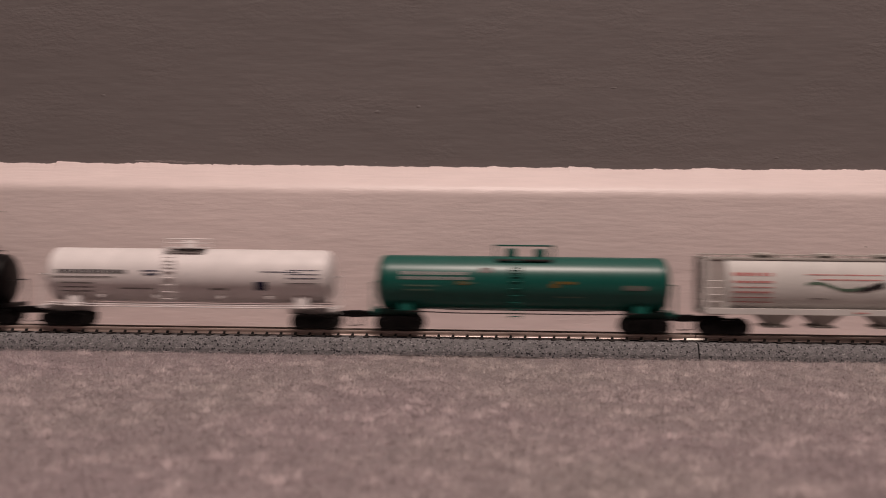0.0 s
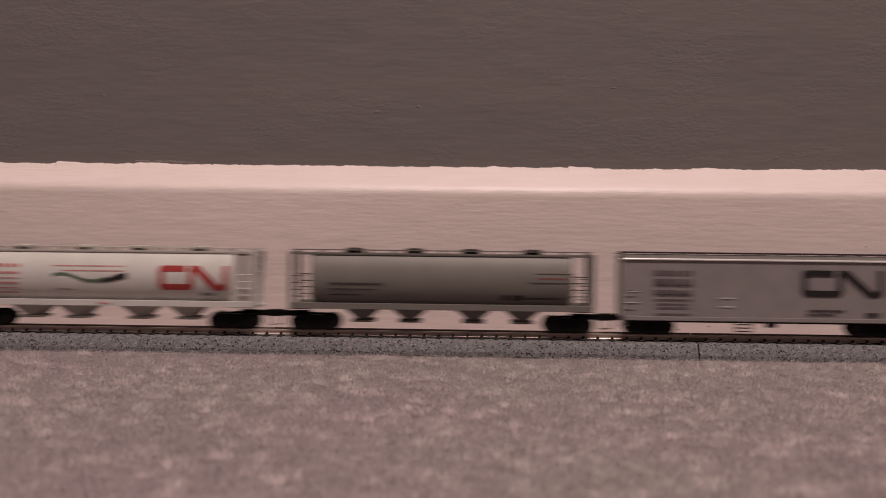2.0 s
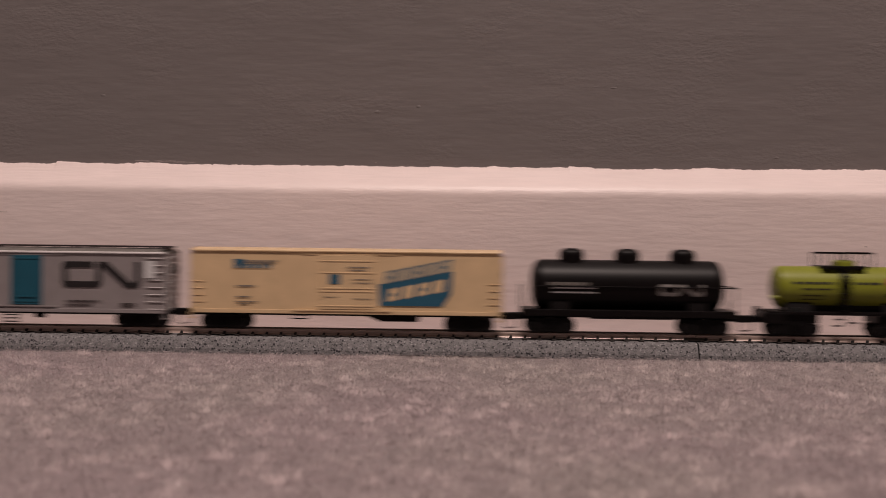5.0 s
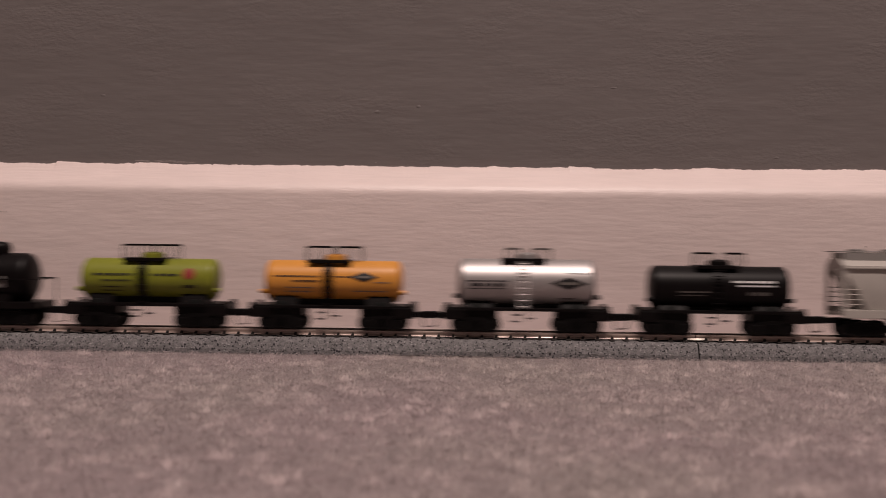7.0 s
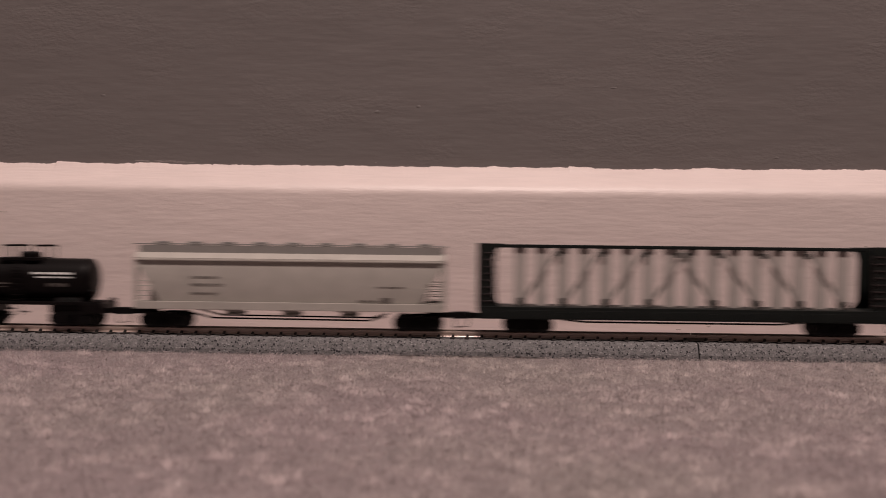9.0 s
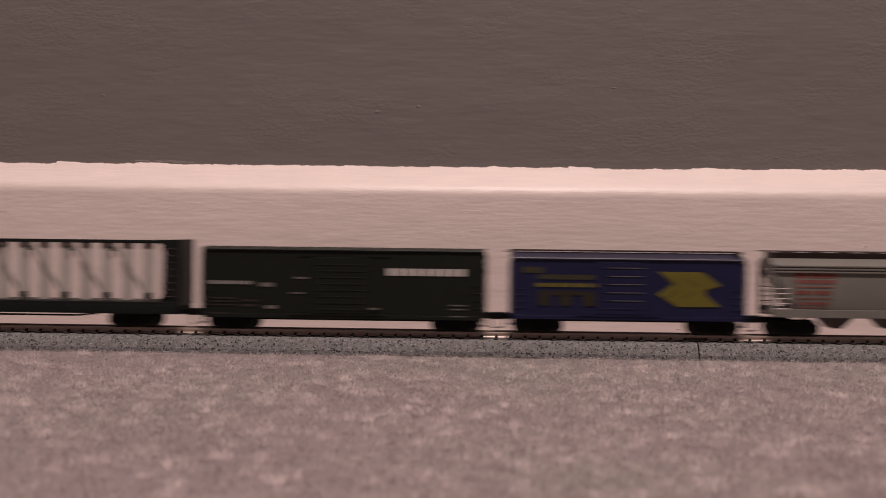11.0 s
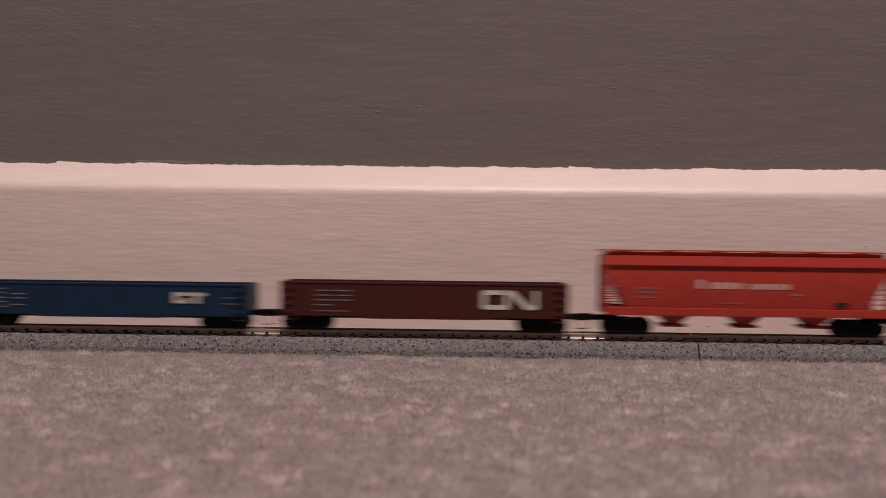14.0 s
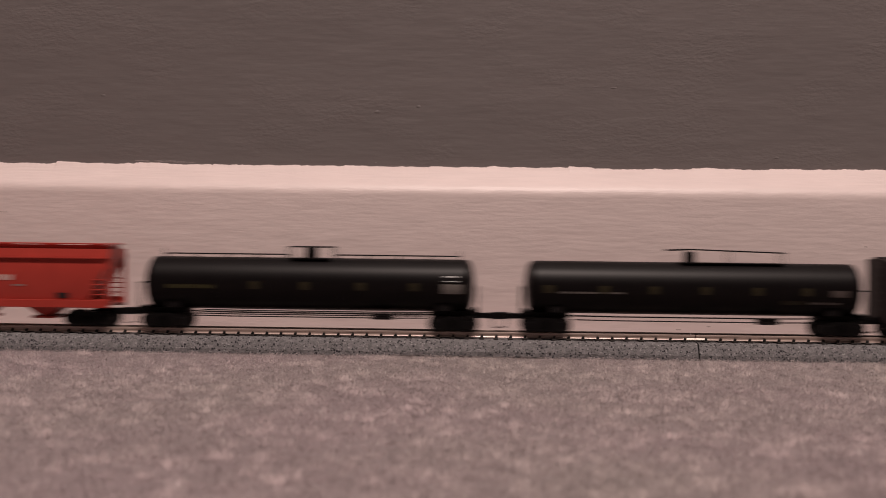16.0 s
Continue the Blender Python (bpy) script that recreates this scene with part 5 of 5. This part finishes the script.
def flat_hopper(label, body, L, lines, xb, slope_z, bays, trim=None, hatches=8, cov=False, wide=5.4, low=3.2, half=7.0, gate=3.8, top=31.6, truck_x=None, lad=None, crown=(5.6, 29.2)):
    """A covered hopper with upright sides, sloped ends, shoulder, coaming and roof walk."""
    car = car_root("covered_hopper", label, "covered hopper")
    h = L / 2
    trim = trim or body
    bm = bmesh.new()
    rings = []
    for k in range(15):
        z = 9.2 + 17.0 * k / 14
        xe = h - 0.4 if z >= slope_z else xb + (h - 0.4 - xb) * (z - 9.2) / (slope_z - 9.2)
        w = -belly_side(z)
        rings.append([bm.verts.new((sx * xe, sy * w, z)) for sx, sy in ((-1, -1), (1, -1), (1, 1), (-1, 1))])
    for a, b in zip(rings, rings[1:]):
        for k in range(4):
            bm.faces.new((a[k], a[(k + 1) % 4], b[(k + 1) % 4], b[k]))
    bm.faces.new(rings[0][::-1])
    bm.faces.new(rings[-1])
    part("body", bm, body, car, "", True)
    bm = bmesh.new()
    prism_x(bm, [(-9.9, 26.0), (-9.9, 26.7), (-crown[0], crown[1]), (crown[0], crown[1]), (9.9, 26.7), (9.9, 26.0)], -h, h)
    part("shoulder", bm, body, car)
    bm = bmesh.new()
    for y in (-9.9, 9.9):
        for z in lines:
            box(bm, -h + 0.1, h - 0.1, y - 0.35, y + 0.35, z - 0.3, z + 0.3, bevel=0.12)
    part("side_rib", bm, body, car)
    bm = bmesh.new()
    box(bm, -h + 1, h - 1, -wide, wide, 28.4, top - 1.0)
    part("coaming", bm, trim, car)
    bm = bmesh.new()
    for y in (-5.0, 5.0):
        box(bm, -h - 0.2, h + 0.2, y - 1.6, y + 1.6, top - 0.7, top - 0.3, bevel=0.08)
    for s in (-1, 1):
        box(bm, s * h - 1.6, s * h, -6.5, 6.5, top - 0.75, top - 0.35)
    part("roof_walk", bm, trim, car)
    for k in range(hatches):
        x = -h + 8 + (L - 16) * k / (hatches - 1)
        bm = bmesh.new()
        box(bm, x - 2.2, x + 2.2, -3.0, 3.0, top - 1.2, top + (0.5 if not cov else -0.35), bevel=0.3)
        part("hatch", bm, trim, car)
    bm = bmesh.new()
    for y in (-9.7, 9.7):
        box(bm, -h, h, y - 0.5, y + 0.5, 7.4, 10.4, bevel=0.2)
    part("side_sill", bm, body, car)
    for s in (-1, 1):
        end_cage(car, s, h, xb, 8.6, 27.0, body, lad)
        bm = bmesh.new()
        prism_y(bm, [(s * (h - 4.0), 23.0), (s * (h - 2.4), 23.0), (s * (xb + 0.6), 10.0), (s * (xb - 1.0), 10.0)], -1.0, 1.0)
        part("slope_brace", bm, body, car)
    hopper_bays(car, bays, 8.2, low, half, body if gate else trim, gate)
    running_gear(car, h, truck_x or 46.5, 5.0)
    return car


def stone_hopper():
    car = flat_hopper("stone-grey covered hopper with small dark lettering", P_STONE, 117.0, (26.0,), 48.4, 25.4, (-22, 0, 22), P_POST, 9, truck_x=47.2, low=5.0, half=6.0, gate=3.0, top=32.4, wide=6.5)
    y = lambda z: belly_side(z) - 0.03
    bars(car, P_STRAP, y, [(-37, -26, 19.2, 19.9), (-37, -25, 16.4, 17.2), (-37, -27, 13.2, 13.8), (26, 34, 10.9, 11.6), (34.5, 38.5, 10.7, 12.6), (33, 43, 16.4, 16.8)])
    # plates in darker grey carry the shade of the sloped end recess
    for u in (-1, 1):
        bm = bmesh.new()
        prism_y(bm, [(u * 58.0, 25.0), (u * 56.2, 25.0), (u * 48.2, 10.2), (u * 51.0, 10.2), (u * 52.0, 15.0)], -8.9, -8.4)
        part("slope_shade_plate", bm, P_STRAP, car, "dark gusset plate standing for shade along the slope sheet")
    bm = bmesh.new()
    path_rod(bm, [(-40, -7.5, 6.8), (-29, -7.5, 4.2), (30, -7.5, 3.9), (36, -7.5, 5.6)], 0.32)
    path_rod(bm, [(-40, 7.5, 6.8), (-29, 7.5, 4.2), (30, 7.5, 3.9), (36, 7.5, 5.6)], 0.32)
    part("discharge_pipe", bm, M_BLACK, car)
    return car


def grey_hopper():
    car = flat_hopper("warm grey covered hopper with faded red emblem and lettering", P_CNGREY, 112.4, (26.4, 25.3, 24.2), 46.2, 24.6, (-30.6, -10.4, 10.6, 30.8), P_BROWNGREY, 10, cov=True, low=2.2, half=6.0, gate=0, top=32.3, truck_x=45.4, lad=P_BEAM)
    y = lambda z: belly_side(z) - 0.03
    emblem(car, P_EMBLEM, y, 12.0, 25.2, 25.6, 40.2, 12.6, 22.2, 2.1, "red ribbon emblem")
    bars(car, P_FADED, y, [(-47.8, -32.0, 22.2, 23.8), (-47.6, -33, 20.0, 21.4), (-47.6, -33.5, 18.4, 18.9), (-47.2, -34, 16.0, 17.4), (-47.2, -34.5, 14.2, 14.7), (-46.8, -35, 12.0, 13.2), (-46.6, -35, 10.9, 11.3)])
    for u in (-1, 1):
        bm = bmesh.new()
        prism_y(bm, [(u * 55.9, 24.2), (u * 53.9, 24.2), (u * 45.0, 10.4), (u * 47.0, 10.4)], -9.2, -8.6)
        part("slope_edge", bm, P_BLOCK, car, "dark edge of the slope sheet")
    return car


def red_hopper():
    car = flat_hopper("bright red three-bay covered hopper with pale lettering", P_REDCAR, 105.4, (26.2,), 43.6, 25.2, (-26.0, 0.6, 26.4), None, 6, cov=True, low=3.0, half=7.0, gate=4.6, top=32.0, truck_x=42.2, crown=(9.25, 29.6))
    y = lambda z: belly_side(z) - 0.03
    bars(car, P_PINKLET, y, [(-18.2, -15.4, 17.6, 21.0), (-13.6, -1.0, 17.6, 20.0), (1.0, 16.2, 17.6, 19.6)], "lettering", "pale block lettering", 0.1, True)
    bars(car, P_POST, y, [(-40, -33.5, 17.4, 17.8), (-40, -33.5, 15.8, 16.2), (-40, -33.5, 14.0, 14.4), (-11, -2, 12.2, 12.5), (16, 20, 15.4, 16.0)])
    bm = bmesh.new()
    settle(slab_y(bm, rect(32.4, 37.0, 11.0, 13.0), 0.0), y)
    part("notice_plate", bm, M_DARK, car, "small dark notice plate")
    return car


# ---- gondolas ----
def gondola(label, body, L, top, bottom, truck_x):
    car = car_root("gondola_car", label, "gondola car")
    h = L / 2
    bm = bmesh.new()
    box(bm, -h, h, -9.2, 9.2, bottom, bottom + 1.6, bevel=0.15)
    part("floor", bm, body, car)
    for y in (-9.2, 9.2):
        bm = bmesh.new()
        box(bm, -h, h, y - 0.35, y + 0.35, bottom - 0.2, top - 0.5, bevel=0.1)
        box(bm, -h, h, y - 0.6, y + 0.6, top - 0.9, top, bevel=0.2)
        o = -0.45 if y < 0 else 0.45
        for i in range(15):
            x = -h + 1.2 + (L - 2.4) * i / 14
            box(bm, x - 0.45, x + 0.45, min(y, y + o), max(y, y + o), bottom, top - 0.8, bevel=0.08)
        prism_y(bm, [(-h + 26, bottom), (h - 26, bottom), (h - 32, bottom - 1.0), (-h + 32, bottom - 1.0)], y - 0.3, y + 0.3)
        part("side_wall", bm, body, car)
    for s in (-1, 1):
        bm = bmesh.new()
        box(bm, s * h - 0.4, s * h + 0.4, -9.0, 9.0, bottom, top - 0.2, bevel=0.12)
        for j in range(4):
            z = bottom + 2 + (top - bottom - 3.5) * j / 3
            box(bm, s * h - 0.7, s * h + 0.7, -8.4, 8.4, z - 0.4, z + 0.4, bevel=0.15)
        part("end_wall", bm, body, car)
        grab_irons(car, s * (h - 5), s * (h - 1), bottom + 1.5, top - 2.5, 4, -10.0, 0.2, body)
        bm = bmesh.new()
        path_rod(bm, [(s * (h - 4.5), -9.4, bottom), (s * (h - 4.5), -9.4, bottom - 1.6), (s * (h - 1), -9.4, bottom - 1.6), (s * (h - 1), -9.4, bottom)], 0.25)
        part("stirrup_step", bm, body, car)
    bm = bmesh.new()
    box(bm, -h + 1, h - 1, -1.8, 1.8, bottom - 1.4, bottom + 0.2)
    part("centre_sill", bm, M_BLACK, car)
    running_gear(car, h, truck_x, 5.0)
    return car


def blue_gondola():
    car = gondola("deep blue open gondola with white block emblem", P_BLUE, 111.0, 17.0, 5.0, 44.4)
    y = -9.7
    bm = bmesh.new()
    slab_y(bm, rect(27.4, 39.8, 12.4, 13.7), y)
    slab_y(bm, rect(27.4, 29.4, 9.6, 12.4), y)
    slab_y(bm, rect(29.4, 33.6, 9.6, 10.8), y)
    slab_y(bm, rect(31.6, 33.6, 10.8, 11.6), y)
    slab_y(bm, rect(35.4, 37.6, 9.6, 12.4), y)
    part("emblem", bm, P_BEAM, car, "pale block emblem")
    bars(car, P_POST, y, [(-43.6, -36, 14.2, 14.6), (-43, -36.6, 12.6, 13.0), (-43.6, -36, 10.8, 11.2), (-43, -36.6, 9.2, 9.6), (-43.6, -36, 7.4, 7.8), (-34, -29, 12.2, 12.6), (-33.6, -29, 10.6, 11.0), (-34, -29.4, 8.2, 8.6)])
    bars(car, P_STRAP, y, [(46, 52, 11.6, 12.0), (46, 52, 9.4, 9.8), (-54, -48, 14.4, 15.0)])
    return car


def brown_gondola():
    car = gondola("oxide brown open gondola with pale ribbon emblem", P_BROWN, 107.0, 18.6, 5.8, 43.4)
    y = -9.7
    emblem(car, P_CREAM, y, 21.6, 31.8, 32.4, 42.4, 8.8, 16.0, 1.7, "pale ribbon emblem")
    bars(car, P_POST, y, [(-40.6, -34.4, 15.0, 15.4), (-40.6, -34.4, 13.2, 13.6), (-40.6, -34.4, 11.4, 11.8), (-40.6, -34.4, 9.6, 10.0), (-33, -27, 15.0, 15.4), (-33, -27, 13.2, 13.6), (-33, -27, 11.4, 11.8), (-40.6, -28, 7.4, 7.7)])
    return car


# ---- centre-beam flatcar ----
def centerbeam():
    car = car_root("centerbeam_flatcar", "empty centre-beam flatcar, dark deck and bulkheads, pale posts", "flatcar")
    h = 76.4
    bm = bmesh.new()
    box(bm, -h, h, -9.6, 9.6, 8.4, 10.0, bevel=0.15)
    for y in (-9.3, 9.3):
        box(bm, -h + 0.4, h - 0.4, y - 0.35, y + 0.35, 5.4, 8.8, bevel=0.15)
        for i in range(27):
            x = -h + 3 + (2 * h - 6) * i / 26
            box(bm, x - 0.7, x + 0.7, y - 0.6, y + 0.6, 6.2, 8.2, bevel=0.1)
    box(bm, -h + 1, h - 1, -2, 2, 5.0, 8.6)
    part("deck", bm, P_HULL, car)
    for s in (-1, 1):
        bm = bmesh.new()
        box(bm, s * (h - 1.2), s * h, -9.4, 9.4, 9.8, 33.6, bevel=0.2)
        head = part("bulkhead", bm, P_HULL, car)
        for j in range(6):
            part("bulkhead_post", bm_box(s * (h - 2.4), s * (h - 0.3), -9.4 + j * 3.36, -8.4 + j * 3.36, 9.8, 33.4, bevel=0.1), P_HULL, head)
        for y in (-8.9, 8.9):
            bm = bmesh.new()
            prism_y(bm, [(s * (h - 0.4), 9.8), (s * (h - 8.6), 9.8), (s * (h - 6.6), 13), (s * (h - 6.2), 28), (s * (h - 7.0), 31), (s * (h - 9.6), 33.4), (s * (h - 0.4), 33.4)], y - 0.35, y + 0.35)
            part("side_plate", bm, P_HULL, head)
        part("ladder", ladder_bm(s * (h - 7), s * (h - 2.5), 12, 30, 8, -9.5, r=0.22), P_WALK, car)
    bm = bmesh.new()
    box(bm, -h + 0.8, h - 0.8, -1.6, 1.6, 31.9, 33.2, bevel=0.2)
    part("top_chord", bm, P_HULL, car)
    for i in range(16):
        x = -60.2 + 8.09 * i
        bm = bmesh.new()
        prism_x(bm, [(-0.7, 9.9), (0.7, 9.9), (0.6, 32.0), (-0.6, 32.0)], x - 2.3, x + 2.3)
        part("post", bm, P_MIDGREY, car)
    for i in range(8):
        x = -60.2 + 16.18 * i + (0 if i < 4 else 8.09)
        d = 14.6 if i < 4 else -14.6
        x0 = x if i < 4 else x + 1.0
        bm = bmesh.new()
        prism_y(bm, [(x0 - 0.9, 10), (x0 + 0.9, 10), (x0 + d + 0.9, 32), (x0 + d - 0.9, 32)], -1.25, -0.9)
        part("brace", bm, P_BRACE, car)
        for a, z in ((x0, 12.0), (x0 + d, 29.8)):
            bm = bmesh.new()
            box(bm, a - 1.0, a + 1.0, -2.0, -0.8, z - 1.0, z + 1.0, bevel=0.3)
            part("strap_winch", bm, P_HULL, car)
    bm = bmesh.new()
    path_rod(bm, [(-44, -6, 5.2), (-36, -6, 4.4), (36, -6, 4.4), (44, -6, 5.2)], 0.35)
    part("brake_pipe", bm, M_BLACK, car)
    running_gear(car, h, 56.0, 5.0)
    return car


TRAIN = [
    (black_tank(0), -241.0), (white_tank(), -109.0), (green_tank(), 17.4), (white_round_hopper(), 141.2), (grey_round_hopper(), 268.2),
    (silver_boxcar(106.0, False), 388.8), (silver_boxcar(105.4, True), 505.7), (yellow_boxcar(), 626.4), (three_dome_tank(), 732.2),
    (olive_tank(), 813.3), (orange_tank(), 883.8), (silver_tank(), 957.0), (small_black_tank(), 1029.3), (stone_hopper(), 1131.6),
    (centerbeam(), 1278.6), (green_boxcar(), 1416.3), (navy_boxcar(), 1522.4), (grey_hopper(), 1631.4), (blue_gondola(), 1752.1),
    (brown_gondola(), 1873.8), (red_hopper(), 1993.4), (black_tank(0), 2121.0), (black_tank(1), 2265.3), (plum_boxcar(), 2387.0),
]


def couple(train):
    """A coupler at each end of each car, its knuckle meeting its neighbour's halfway."""
    for k, (car, x) in enumerate(train):
        for s in (-1, 1):
            reach = 4.6
            if 0 <= k + s < len(train):
                other, ox = train[k + s]
                reach = (abs(ox - x) - HALF[car.name] - HALF[other.name]) / 2
            c = child("coupler", shared("coupler", coupler_bm, M_BLACK), car, s * (HALF[car.name] + reach - 7.2), 0, 0, 0 if s > 0 else 180)
            child("trip_pin", shared("trip_pin", trip_pin_bm, M_PIN), c)["label"] = "bent steel trip pin"


couple(TRAIN)


# ---- the train runs to the left; shift of the whole train in mm, every half second ----
SHIFT = [0.0, -71.5, -142.6, -212.9, -281.5, -348.5, -414.6, -479.9, -544.7, -609.9, -675.5, -741.4, -807.4, -873.0, -938.2, -1003.1, -1068.8,
         -1135.2, -1201.9, -1268.1, -1333.8, -1399.6, -1466.3, -1534.3, -1604.0, -1675.3, -1747.8, -1820.7, -1893.5, -1966.1, -2038.9, -2111.7, -2184.4]


def motions():
    for car, x in TRAIN:
        walk(car, [(0.5 * k, pose((x + s) * MM, 0, RAIL)) for k, s in enumerate(SHIFT)])


motions()
